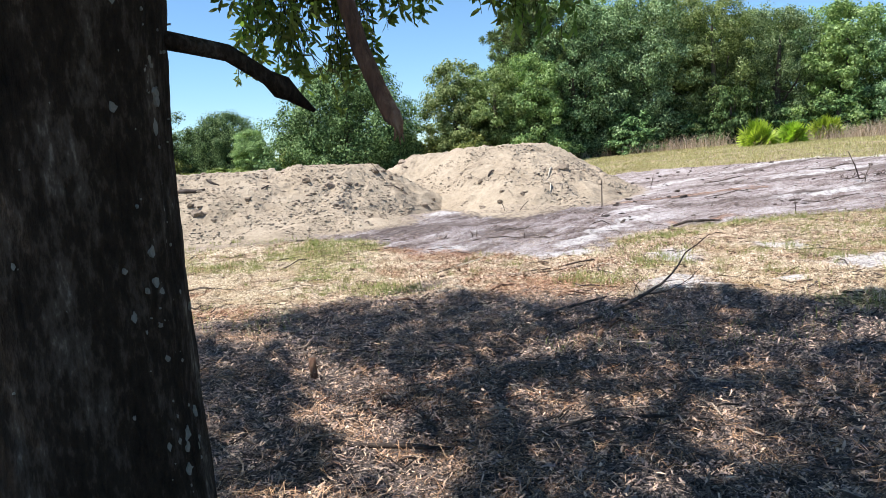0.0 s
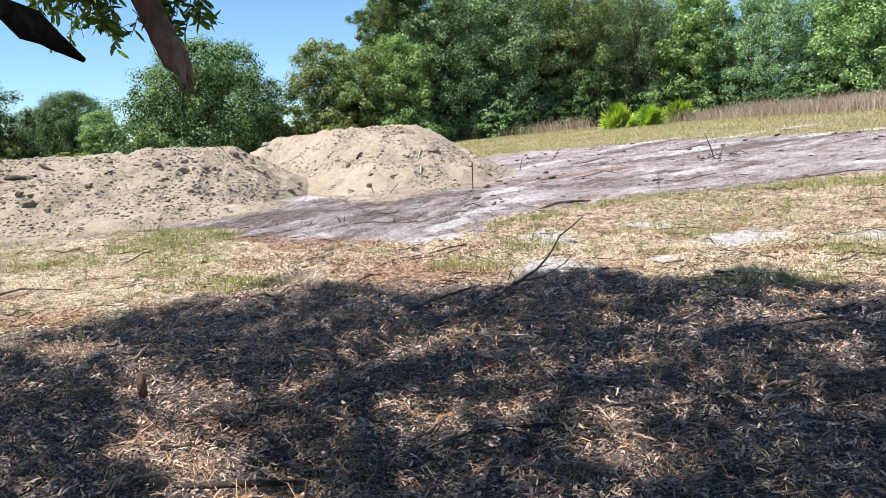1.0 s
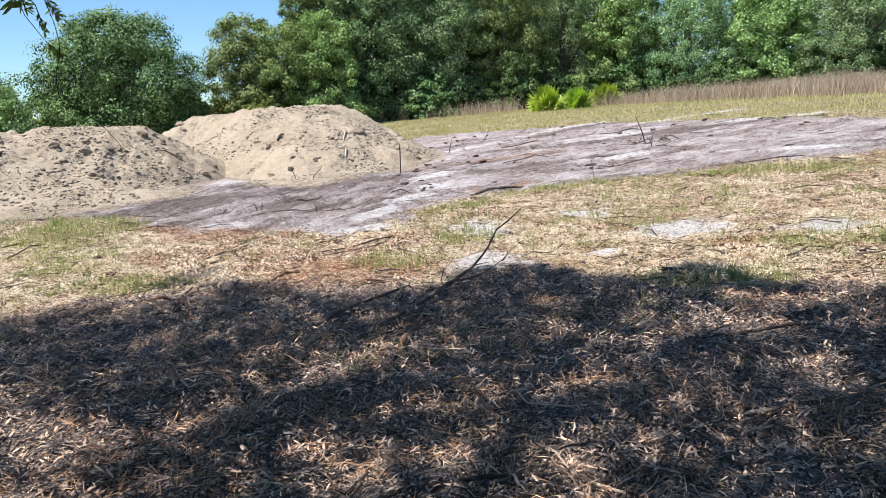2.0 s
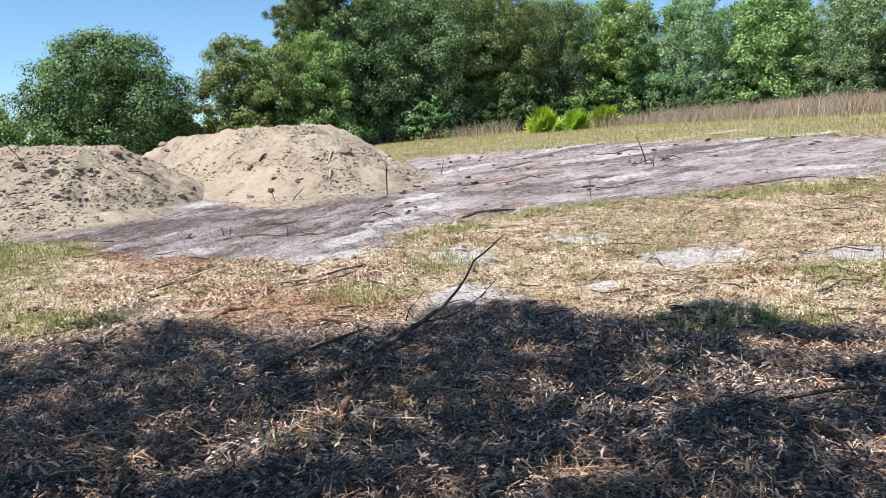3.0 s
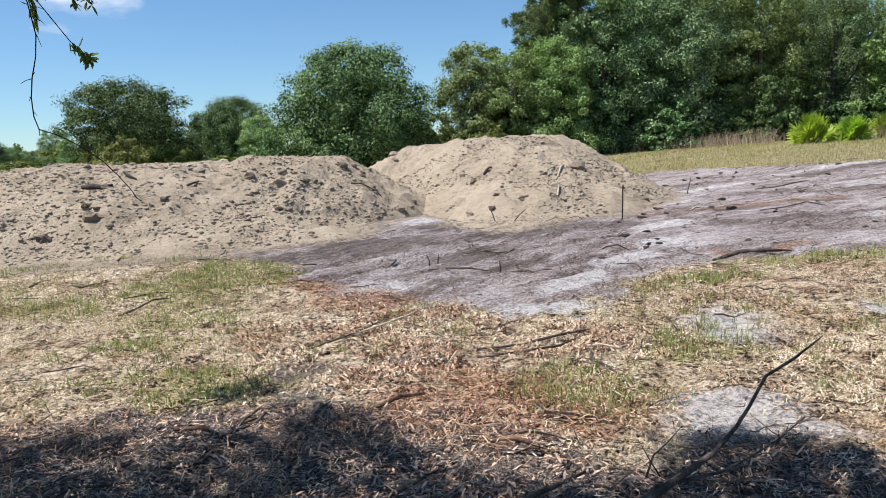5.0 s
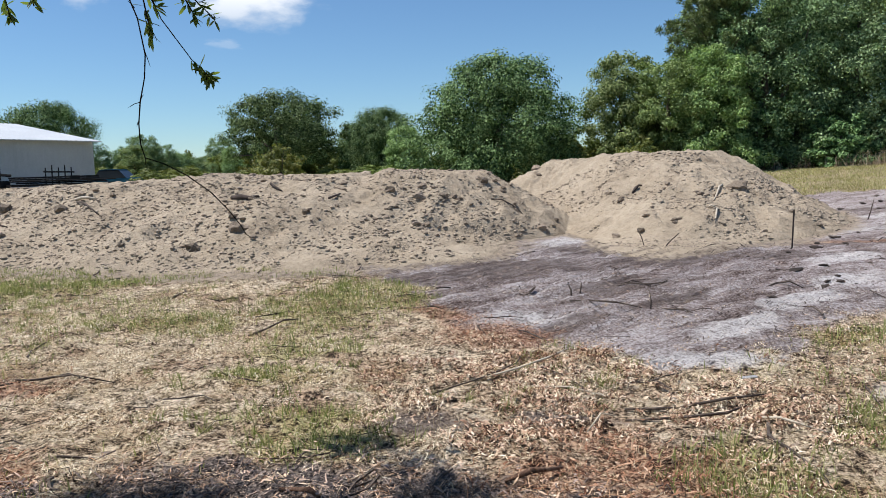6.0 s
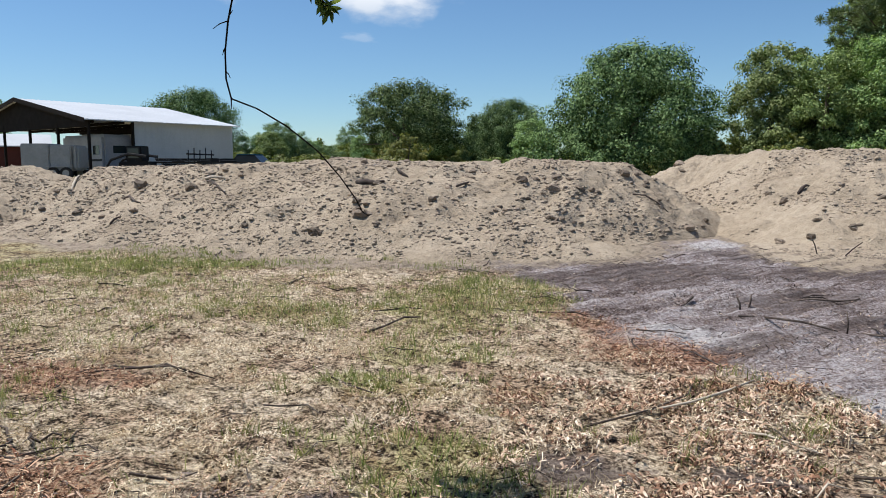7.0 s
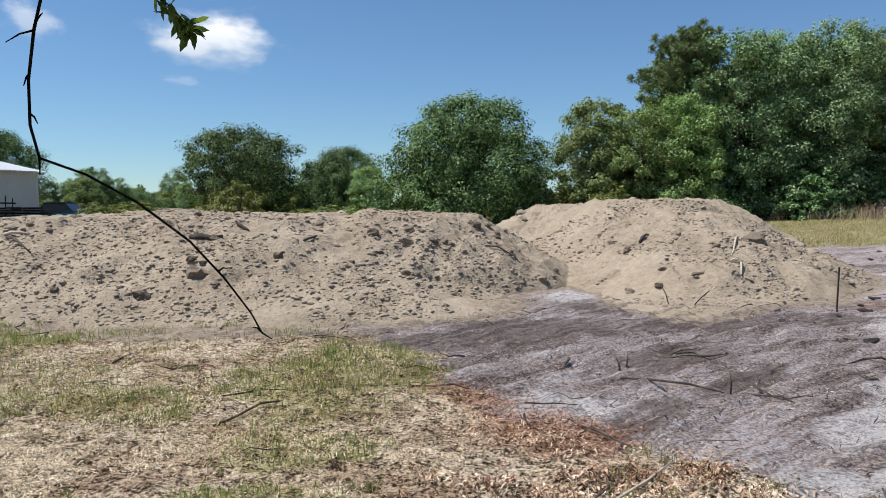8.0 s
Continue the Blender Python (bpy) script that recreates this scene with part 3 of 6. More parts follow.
M_LEAF_LIGHT = leafy("light_foliage", ((0.15, (0.05, 0.088, 0.026)), (0.5, (0.195, 0.285, 0.095)), (0.85, (0.45, 0.55, 0.25))), 0.34, 0.6, 0.15)
M_NEEDLE = leafy("pine_needles", ((0.1, (0.06, 0.085, 0.035)), (0.5, (0.14, 0.19, 0.075)), (0.85, (0.28, 0.34, 0.15))), 0.22, 0.5, 0.35)
M_PALM = leafy("palmetto_leaves", ((0.1, (0.12, 0.19, 0.022)), (0.5, (0.37, 0.50, 0.055)), (0.85, (0.62, 0.70, 0.14))), 0.4, 0.4, 0.35)
M_SHRUB = leafy("shrub_leaves", ((0.1, (0.072, 0.105, 0.024)), (0.5, (0.18, 0.222, 0.052)), (0.85, (0.36, 0.375, 0.12))), 0.3, 0.5, 0.3)
M_ROOF = grained("galvanised_roof", ((0.3, (0.42, 0.44, 0.46)), (0.7, (0.56, 0.58, 0.60))), 0.4, 6, 0.45, 0.1, 0.004, 0.0)
M_WALL = grained("pale_metal_siding", ((0.3, (0.40, 0.43, 0.44)), (0.7, (0.52, 0.55, 0.56))), 0.5, 8, 0.55, 0.1, 0.004)
# near black: the shade inside the open barn is put into the timber colour
M_TIMBER = grained("barn_timber", ((0.3, (0.008, 0.007, 0.006)), (0.7, (0.028, 0.023, 0.02))), 2, 20, 0.9, 0.3, 0.005, spec=0.1)
# white lowered to grey: the camper's shade in the barn is in the colour
M_SHADED_WHITE = grained("shaded_white_panel", ((0.3, (0.22, 0.22, 0.23)), (0.7, (0.36, 0.36, 0.36))), 1, 9, 0.5, 0.1, 0.003)
M_SHED_RED = grained("shed_red", ((0.3, (0.06, 0.018, 0.014)), (0.7, (0.13, 0.035, 0.028))), 1, 9, 0.7, 0.1, 0.003)
M_GREYP = grained("trailer_aluminium", ((0.3, (0.20, 0.21, 0.21)), (0.7, (0.32, 0.33, 0.335))), 1, 9, 0.5, 0.1, 0.003, 0.3)
M_BLACK = grained("black_steel", ((0.3, (0.006, 0.006, 0.007)), (0.7, (0.022, 0.022, 0.022))), 2, 18, 0.6, 0.2, 0.004, spec=0.2)
M_RUBBER = grained("rubber", ((0.3, (0.012, 0.012, 0.012)), (0.7, (0.035, 0.034, 0.033))), 4, 30, 0.9, 0.2, 0.004)
M_BLUE = grained("blue_car_paint", ((0.3, (0.03, 0.14, 0.22)), (0.7, (0.05, 0.20, 0.30))), 1, 10, 0.3, 0.0, spec=0.5)
M_GLASS, _t, _p = material("car_glass")
_p.inputs["Base Color"].default_value, _p.inputs["Roughness"].default_value = (0.02, 0.025, 0.03, 1), 0.08
M_LICHEN = grained("lichen", ((0.3, (0.11, 0.11, 0.098)), (0.7, (0.24, 0.24, 0.215))), 20, 90, 0.95, 0.5, 0.004)


# ---- the ground: one sheet to the horizon ----
def build_ground():
    def steps(lo, hi, fine, grow, out_lo, out_hi):
        mid = list(np.arange(lo, hi, fine))
        a, b, d = [lo], [mid[-1]], fine
        while a[-1] > out_lo:
            d *= grow
            a.append(a[-1] - d)
        d = fine
        while b[-1] < out_hi:
            d *= grow
            b.append(b[-1] + d)
        return np.array(a[:0:-1] + mid + b[1:])

    xs, ys = steps(-7.5, 8.5, 0.06, 1.07, -2500, 2500), steps(-2.5, 15.5, 0.06, 1.07, -2500, 2500)
    gx, gy = np.meshgrid(xs, ys)
    gx, gy = gx.ravel(), gy.ravel()
    n, m = len(xs), len(ys)
    idx = np.arange(n * m).reshape(m, n)
    faces = np.stack([idx[:-1, :-1], idx[:-1, 1:], idx[1:, 1:], idx[1:, :-1]], -1).reshape(-1, 4)
    me = fast_mesh("ground", np.stack([gx, gy, ground_z(gx, gy)], 1), faces)
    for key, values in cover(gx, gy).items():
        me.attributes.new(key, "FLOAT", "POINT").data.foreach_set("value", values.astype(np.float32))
    me.attributes.new("sandy", "FLOAT", "POINT").data.foreach_set("value", smooth(-0.3, 0.02, heaped(gx, gy)[1]).astype(np.float32))
    leafy_part = 0.75 * smooth(1.6, 3.4, gx) * smooth(5.2, 6.2, gy) * (1 - smooth(10.5, 13, gy))
    me.attributes.new("leafy", "FLOAT", "POINT").data.foreach_set("value", leafy_part.astype(np.float32))
    me.attributes.new("field", "FLOAT", "POINT").data.foreach_set("value", np.maximum(smooth(20, 27, np.hypot(gx, gy)), smooth(12.2, 13.5, gy) * smooth(4, 6, gx)).astype(np.float32))
    me.attributes.new("across", "FLOAT", "POINT").data.foreach_set("value", track(gx, gy).astype(np.float32))
    ob = part("ground", me, M_GROUND, even=True)
    return tagged(ob, "open ground of dry grass, grey sand and dark mulch", "ground", kind="structure")


# ---- sand piles ----
# middle, half-width, half-depth, height, squareness of the outline, flat top
PILES = ((1.25, 24.12, 3.9, 5.54, 1.5, 1.6, 0.4), (-1.05, 26.0, 3.16, 3.04, 1.36, 4.39, 0.2), (-3.4, 19.4, 3.1, 3.44, 1.29, 1.7, 0.36),
         (-6.47, 18.47, 4.07, 4.85, 1.26, 2.87, 0.39), (-11.36, 19.08, 5.09, 5.03, 1.23, 3.76, 0.55), (-8.4, 18.55, 7.05, 5.4, 1.13, 3.86, 0.19),
         (-17.58, 16.2, 5.28, 3.59, 1.19, 1.66, 0.37), (-2.61, 19.81, 1.55, 3.88, 0.46, 3.31, 0.4), (2.09, 21.97, 3.08, 5.55, 1.17, 1.89, 0.24),
         (1.53, 17.99, 1.31, 2.8, 0.15, 2.18, 0.03))


def pile_rise(x, y, p):
    cx, cy, rx, ry, high, power, flat = p
    wx = 0.16 * fbm(x * 0.8, y * 0.8, 61) + 0.05 * fbm(x * 3, y * 3, 62)
    r = ((np.abs(x - cx) / rx) ** power + (np.abs(y - cy) / ry) ** power) ** (1 / power) + wx * 0.6
    s = np.clip((1 - r) / (1 - flat), -0.3, 1)
    return np.where(s > 0, high * (1 - (1 - np.clip(s, 0, 1)) ** 1.05), 1.3 * s)


def pile_bumps(x, y):
    lumps = np.maximum(0, value_noise(x * 2.3, y * 2.3, 71) - 0.62) * 0.5 + np.maximum(0, value_noise(x * 6, y * 6, 72) - 0.68) * 0.25
    dents = np.maximum(0, value_noise(x * 1.7 + 5, y * 1.7, 73) - 0.72) * 0.5
    gully = 0.05 * fbm(x * 3.2, y * 0.9, 79, 3)
    return 0.07 * fbm(x * 1.1, y * 1.1, 74) + 0.8 * gully + 0.04 * fbm(x * 8, y * 8, 75, 3) + 0.016 * fbm(x * 17, y * 17, 76, 2) + lumps * 0.3 - dents * 0.6


def heaped(x, y):
    """Each pile's own rise, the highest of them, and the soft union in which the creases are filled by slumped sand."""
    rises = np.array([pile_rise(x, y, p) for p in PILES])
    soft = np.log(np.exp(5 * rises).sum(0)) / 5
    top = rises.max(0)
    return rises, top, top + (soft - top) * smooth(0.0, 0.5, top) * 0.9


def pile_z(x, y):
    x, y = np.asarray(x, float), np.asarray(y, float)
    _, top, soft = heaped(x, y)
    return broad(x, y) + np.where(top > 0, soft + pile_bumps(x, y) * smooth(0, 0.25, top), -0.05)


build_ground()


def build_piles():
    for k, p in enumerate(PILES):
        cx, cy, rx, ry = p[:4]
        rings, spokes = 120, 420
        rr = np.linspace(0, 1.25, rings)[:, None]
        aa = np.linspace(0, 2 * np.pi, spokes, endpoint=False)[None]
        x, y = (cx + rr * rx * np.cos(aa)), (cy + rr * ry * np.sin(aa))
        rises, top, soft = heaped(x, y)
        behind = top - rises[k]
        rise = np.where(top > 0, soft - 0.018 * smooth(0, 0.06, behind) - 1.8 * np.maximum(0, behind - 0.25), top)
        z = broad(x, y) + rise + pile_bumps(x, y) * smooth(0, 0.25, rise) - 0.04 * (rise <= 0)
        idx = np.arange(rings * spokes).reshape(rings, spokes)
        nxt = np.roll(idx, -1, axis=1)
        faces = np.stack([idx[:-1], idx[1:], nxt[1:], nxt[:-1]], -1).reshape(-1, 4)
        me = fast_mesh("sand_mound", np.stack([x, y, z], -1).reshape(-1, 3), faces)
        ob = part("sand_mound", me, M_SAND, even=True)
        tagged(ob, "mound of dumped tan sandy soil with clods", "sand mound", "row of sand mounds")


build_piles()


def clod_mesh(seed, flat=0.7):
    rnd = random.Random(seed)
    bm = bmesh.new()
    bmesh.ops.create_icosphere(bm, subdivisions=2, radius=1)
    off = Vector((rnd.random() * 9, rnd.random() * 9, rnd.random() * 9))
    for v in bm.verts:
        v.co = v.co * (1 + 0.5 * noise.noise(v.co * 1.3 + off) + 0.28 * noise.noise(v.co * 3.1 + off))
        v.co.z *= flat
    me = bpy.data.meshes.new("dirt_clod")
    bm.to_mesh(me)
    bm.free()
    me.materials.append(M_CLOD)
    return me


# where the larger clods lie, with their radius and shape
PLACED_CLODS = [(-11.39, 15.71, 0.19, 0), (-11.55, 16.36, 0.08, 1), (-9.7, 15.4, 0.14, 2), (-11.83, 14.5, 0.12, 3), (-7.11, 13.91, 0.07, 4), (-13.52, 15.35, 0.1, 5),
                (-5.28, 14.58, 0.19, 0), (-4.91, 14.37, 0.07, 1), (-5.56, 14.85, 0.08, 2), (-5.34, 14.8, 0.07, 3), (-5.87, 14.13, 0.15, 4), (-4.47, 16.06, 0.07, 5),
                (-3.58, 17.25, 0.12, 0), (-3.09, 17.79, 0.11, 1), (-3.02, 17.38, 0.15, 2), (-2.6, 17.62, 0.11, 3), (-2.44, 17.82, 0.08, 4), (-3.27, 16.72, 0.07, 5),
                (-3.52, 16.05, 0.06, 0), (-3.56, 15.75, 0.05, 1), (-3.39, 15.88, 0.05, 2), (-3.3, 16.28, 0.07, 3), (-3.14, 15.52, 0.05, 4), (-2.67, 16.08, 0.1, 5),
                (-2.61, 16.5, 0.07, 0), (-2.6, 14.95, 0.04, 1), (-2.11, 14.76, 0.05, 2), (-5.27, 17.16, 0.1, 3), (-2.01, 25.41, 0.19, 4), (-1.85, 24.73, 0.12, 5),
                (-0.8, 18.23, 0.11, 0), (0.7, 19.26, 0.08, 1), (-0.61, 18.96, 0.07, 2), (1.24, 17.61, 0.05, 3), (1.71, 17.29, 0.06, 4), (1.79, 17.41, 0.06, 5),
                (1.14, 17.15, 0.08, 0), (0.71, 17.29, 0.11, 1), (-2.07, 18.82, 0.13, 2), (-1.89, 19.12, 0.08, 3), (-1.71, 19.05, 0.07, 4), (-9.34, 14.48, 0.05, 5),
                (-10.82, 14.23, 0.07, 0), (-4.0, 14.4, 0.04, 1), (-0.2, 20.14, 0.06, 2), (0.18, 20.59, 0.07, 3), (1.6, 19.32, 0.06, 4), (2.93, 19.5, 0.24, 1),
                (3.65, 20.62, 0.1, 1), (6.1, 28.31, 0.13, 1), (1.69, 17.37, 0.07, 1), (1.2, 17.61, 0.07, 1), (0.69, 19.2, 0.09, 1)]


def build_clods():
    meshes = [clod_mesh(k, (0.7, 0.55, 0.8, 0.45)[k % 4]) for k in range(6)]
    rnd = random.Random(4)
    # the large ones, at their places on the piles
    big = PLACED_CLODS + []
    for _ in range(330):
        x, y = rnd.uniform(-14, 4.5), rnd.uniform(14.2, 21)
        if float(pile_z(x, y)) - float(broad(x, y)) > 0.1 and (x < -0.5 or rnd.random() < 0.4):
            big.append((x, y, 0.03 + 0.07 * rnd.random() ** 3, rnd.randrange(6)))
    for x, y, r, k in big:
        r *= 0.85
        z = float(pile_z(x, y))
        ob = new("dirt_clod", meshes[k])
        ob.matrix_basis = pose(x, y, z + r * 0.08, rnd.uniform(-20, 20), rnd.uniform(-20, 20), rnd.uniform(0, 360)) @ Matrix.Scale(r, 4)
        tagged(ob, "rough brown clod of dry earth on a sand pile", "clod", "clods on the sand piles")
    # crumbs too many to count
    n = 130000
    x, y = np.random.uniform(-18, 5.5, n), np.random.uniform(13.2, 22.5, n)
    z = pile_z(x, y)
    keep = (z - broad(x, y) > 0.03)
    keep &= value_noise(x * 1.1, y * 1.1, 77) + 0.5 * value_noise(x * 4, y * 4, 78) + 0.5 * np.random.rand(n) > np.where(x < -1, 0.86, 0.98)
    x, y, z = x[keep], y[keep], z[keep]
    r = 0.008 + 0.045 * np.random.rand(len(x)) ** 5
    unit = np.array([(1, 0, 0), (-1, 0, 0), (0, 1, 0), (0, -1, 0), (0, 0, 0.8), (0, 0, -0.8)])
    tri = np.array([(0, 2, 4), (2, 1, 4), (1, 3, 4), (3, 0, 4), (2, 0, 5), (1, 2, 5), (3, 1, 5), (0, 3, 5)])
    v = np.stack([x, y, z - r * 0.12], 1)[:, None] + unit[None] * np.array([1.15, 1.15, 0.75]) * r[:, None, None] * np.random.uniform(0.6, 1.3, (len(x), 6, 1))
    f = tri[None] + 6 * np.arange(len(x))[:, None, None]
    ob = part("earth_crumbs", fast_mesh("earth_crumbs", v.reshape(-1, 3), f.reshape(-1, 3)), M_CRUMB, even=True)
    tagged(ob, "small crumbs of dry earth scattered on the sand piles", "crumbs", kind="stuff")


build_clods()


# ---- trees ----
def crown_leaves(rnd, clumps, n, leaf, up=0.1):
    """Leaves gathered in loose clumps: (centre, outward way, spread)."""
    c, o, r = np.array([k[0] for k in clumps]), np.array([k[1] for k in clumps]), np.array([k[2] for k in clumps])
    pick = rnd.integers(0, len(clumps), n)
    way = rnd.normal(size=(n, 3))
    way *= (rnd.random(n) ** 0.62 / np.linalg.norm(way, axis=1))[:, None]
    p = c[pick] + way * r[pick][:, None] * np.array([1, 1, 0.75])
    normal = o[pick] * 0.35 + way * 0.7 + rnd.normal(size=(n, 3)) * 0.36 + np.array([-0.1, -0.1, up + 0.2])
    u = np.cross(normal, rnd.normal(size=(n, 3))) + np.array([0, 0, -0.15])
    size = leaf * rnd.uniform(0.6, 1.35, n)
    return leaf_quads(p, u, normal, size, size * 0.55, 0.1)


def tree(name, seed, high, wide, clear, n, leaf, mat, label, category="tree", top=1.0, lobes_n=52, at=None, group=""):
    """A broadleaved tree: tapered trunk, limbs, and a crown of leaf clumps from height clear up."""
    rnd = np.random.default_rng(seed)
    ob = thing(name, label, category, group, at)
    s = Shape()
    lean = rnd.normal(size=2) * 0.02 * high
    spine = [(lean[0] * k * k, lean[1] * k * k, high * 0.8 * k - 0.3) for k in np.linspace(0, 1, 7)]
    s.tube(spine, [wide * 0.065 * (1 - 0.8 * k) + 0.02 for k in np.linspace(0, 1, 7)], 8, 0.12, seed)
    # an uneven envelope: several leaders, each with its own top and width
    leads = [(0.0, 0.0, 1.0, 0.78)] + [(math.cos(a) * wide * q, math.sin(a) * wide * q, rnd.uniform(0.72, 0.98), rnd.uniform(0.40, 0.62))
                                       for a, q in zip(rnd.uniform(0, 2 * math.pi, 6), rnd.uniform(0.3, 0.62, 6))]
    clumps = []
    for k in range(lobes_n * 4):
        lx, ly, lt, lw = leads[k % len(leads)] if k % 3 else leads[0]
        h = rnd.uniform(0, 1)
        z = clear + (high * lt - clear) * h
        env = wide * lw * (max(0.03, 1 - abs((h - 0.36) / 0.68) ** 3.0) ** 0.6) * (1 - 0.45 * (1 - top) * h)
        a, q = rnd.uniform(0, 2 * math.pi), rnd.uniform(0.25, 1.0) ** 0.5 * rnd.uniform(0.85, 1.0)
        c = (lx * (1 - 0.4 * h) + math.cos(a) * env * q, ly * (1 - 0.4 * h) + math.sin(a) * env * q, z)
        clumps.append((c, (math.cos(a), math.sin(a), 0.6 * (h - 0.2)), wide * rnd.uniform(0.085, 0.19)))
        if k in (1, 30, 61):
            root = spine[2 + k % 2]
            limb = Shape().tube([root, ((root[0] + c[0]) / 2, (root[1] + c[1]) / 2, (root[2] * 0.65 + c[2] * 0.35)), c], [wide * 0.024, wide * 0.015, 0.012], 6, 0.1, k)
            part("limb", limb, M_TRUNK, ob, even=True)
    part("trunk", s, M_TRUNK, ob, even=True)
    v, f = crown_leaves(rnd, clumps, n, leaf)
    part("crown", fast_mesh("crown", v, f), mat, ob)
    return ob


def pine(seed, high, wide, n, at):
    rnd = np.random.default_rng(seed)
    ob = thing("pine_tree", "tall pine with open crown of needle tufts", "tree", "", at)
    s = Shape()
    s.tube([(0.15 * math.sin(k * 3), 0.1 * k, high * k - 0.3) for k in np.linspace(0, 1, 9)], [0.22 * (1 - 0.85 * k) + 0.015 for k in np.linspace(0, 1, 9)], 9, 0.1, seed)
    tufts = []
    for k in range(110):
        h = 0.18 + 0.82 * (k + rnd.random()) / 110
        a = rnd.uniform(0, 2 * math.pi)
        reach = wide * (0.4 + 0.6 * rnd.random()) * math.sqrt(max(0.12, 1 - (max(0, h - 0.62) / 0.4) ** 2))
        root = np.array([0, 0.1 * h, high * h * 0.97])
        end = root + np.array([math.cos(a) * reach, math.sin(a) * reach, reach * (0.1 + 0.2 * h)])
        mid = (root + end) / 2 + np.array([0, 0, -0.1 * reach])
        s.tube([root, mid, end], [0.05, 0.035, 0.010], 5, 0.1, k)
        for q in np.linspace(0.3, 1.0, 8):
            base = root * (1 - q) ** 2 + 2 * mid * q * (1 - q) + end * q * q
            tufts.append(base + rnd.normal(size=3) * 0.22)
    part("trunk", s, M_TRUNK, ob, even=True)
    tufts = np.array(tufts)
    pick = rnd.integers(0, len(tufts), n)
    d = rnd.normal(size=(n, 3)) + np.array([0, 0, 0.35])
    d /= np.linalg.norm(d, axis=1, keepdims=True)
    p = tufts[pick] + d * rnd.uniform(0.02, 0.3, (n, 1))
    v, f = leaf_quads(p, d, rnd.normal(size=(n, 3)), rnd.uniform(0.15, 0.28, n), rnd.uniform(0.028, 0.05, n))
    part("crown", fast_mesh("crown", v, f), M_NEEDLE, ob)
    return ob


def stand(x, y, turn=0.0, s=1.0, sz=None):
    """A place for a tree on the ground, turned and scaled."""
    return pose(x, y, float(broad(x, y)) - 0.05, 0, 0, turn) @ Matrix.Diagonal((s, s, sz or s, 1))


# the tree line beyond the barn: place and size
HEDGE = ((-53.4, 63.5, 0.40), (-51.4, 65.2, 0.41), (-50.2, 66.8, 0.45), (-48.8, 67.3, 0.56), (-47.4, 68.4, 0.46), (-46.2, 69.4, 0.36), (-44.9, 70.4, 0.31), (-43.6, 71.2, 0.24), (-42.3, 72.2, 0.23), (-40.6, 73.0, 0.22))


def build_trees():
    oak = tree("round_oak", 1, 6.5, 5.75, 0.2, 95000, 0.145, M_LEAF_DEEP, "round dark-green oak with dense crown behind the sand piles", at=stand(-7.0, 44, 20), lobes_n=90)
    light = tree("young_tree", 2, 6.7, 3.8, 0.2, 38000, 0.15, M_LEAF_LIGHT, "light-green young broadleaved tree with pointed crown", at=stand(-0.6, 47.0, 0), top=0.4)
    pine(3, 10.9, 3.7, 170000, stand(4.7, 50.0))
    small = tree("field_tree", 5, 7.2, 6.2, 2.5, 46000, 0.17, M_LEAF_DEEP, "small spreading oak with visible forked trunk", at=stand(-28.6, 58.4), lobes_n=56)
    wood = tree("woodland_tree", 6, 10.4, 4.8, 0.3, 46000, 0.15, M_LEAF_DARK, "dense dark-green tree at the woodland edge", group="trees of the woodland edge", at=stand(9.2, 50.0), lobes_n=76)
    tall = tree("woodland_tree", 7, 10.9, 4.2, 0.8, 42000, 0.15, M_LEAF_LIGHT, "tall grey-green tree at the woodland edge", group="trees of the woodland edge", at=stand(14.0, 52.0), lobes_n=70)
    # the woodland edge and the rows behind it
    rnd = random.Random(12)
    # where each stands, which kind, and how large
    line = [(4.9, 51.0, wood, 0.86), (7.0, 48.8, wood, 1.06), (11.8, 49.5, wood, 1.05), (16.5, 49.5, tall, 0.92), (20.5, 49.5, wood, 0.86), (24.5, 48.0, light, 1.24), (28.0, 45.5, wood, 0.80), (31.0, 41.5, light, 1.12),
            (34.0, 37.0, wood, 0.76), (37.0, 32.0, tall, 0.66), (41.0, 27.0, wood, 0.72), (45.0, 21.0, light, 1.1), (49.0, 14.0, wood, 0.74)]
    for x, y, kind, s in line:
        copy_thing(kind, stand(x, y, rnd.uniform(0, 360), s * rnd.uniform(0.97, 1.03)))
    for k in range(22):
        a = k / 21
        x, y = 6 + 49 * a ** 0.9, 56 + 2 * math.sin(k) - 34 * max(0, a - 0.42) ** 1.1 * 1.4
        s = rnd.uniform(0.88, 1.02) * (1.14 if x < 17 else 0.97 if x < 25 else 0.88)
        copy_thing((tall, wood)[k % 2], stand(x + rnd.uniform(-1, 1), y + rnd.uniform(-1.5, 1.5), rnd.uniform(0, 360), s))
    # left of the pine: the trees behind the piles
    copy_thing(light, stand(1.9, 45.6, 140, 0.92))
    copy_thing(light, stand(4.2, 46.4, 250, 1.0))
    copy_thing(oak, stand(-20.8, 61.5, 80, 0.72, 0.88))
    copy_thing(light, stand(-17.6, 58.5, 50, 0.8, 0.62))
    copy_thing(oak, stand(-56.5, 63.0, 150, 1.15, 1.27))
    copy_thing(small, stand(-36.0, 75.0, 200, 0.9, 0.8))
    copy_thing(light, stand(-46.9, 63.5, 100, 0.8, 0.6))
    copy_thing(oak, stand(-88.0, 52.0, 10, 1.3))
    copy_thing(wood, stand(-96.0, 66.0, 70, 1.0))
    for k in range(14):
        copy_thing((wood, oak, light)[k % 3], stand(-78 + 6.2 * k + rnd.uniform(-2, 2), 100 + rnd.uniform(-6, 6), rnd.uniform(0, 360), rnd.uniform(0.6, 0.85), rnd.uniform(0.5, 0.75)))
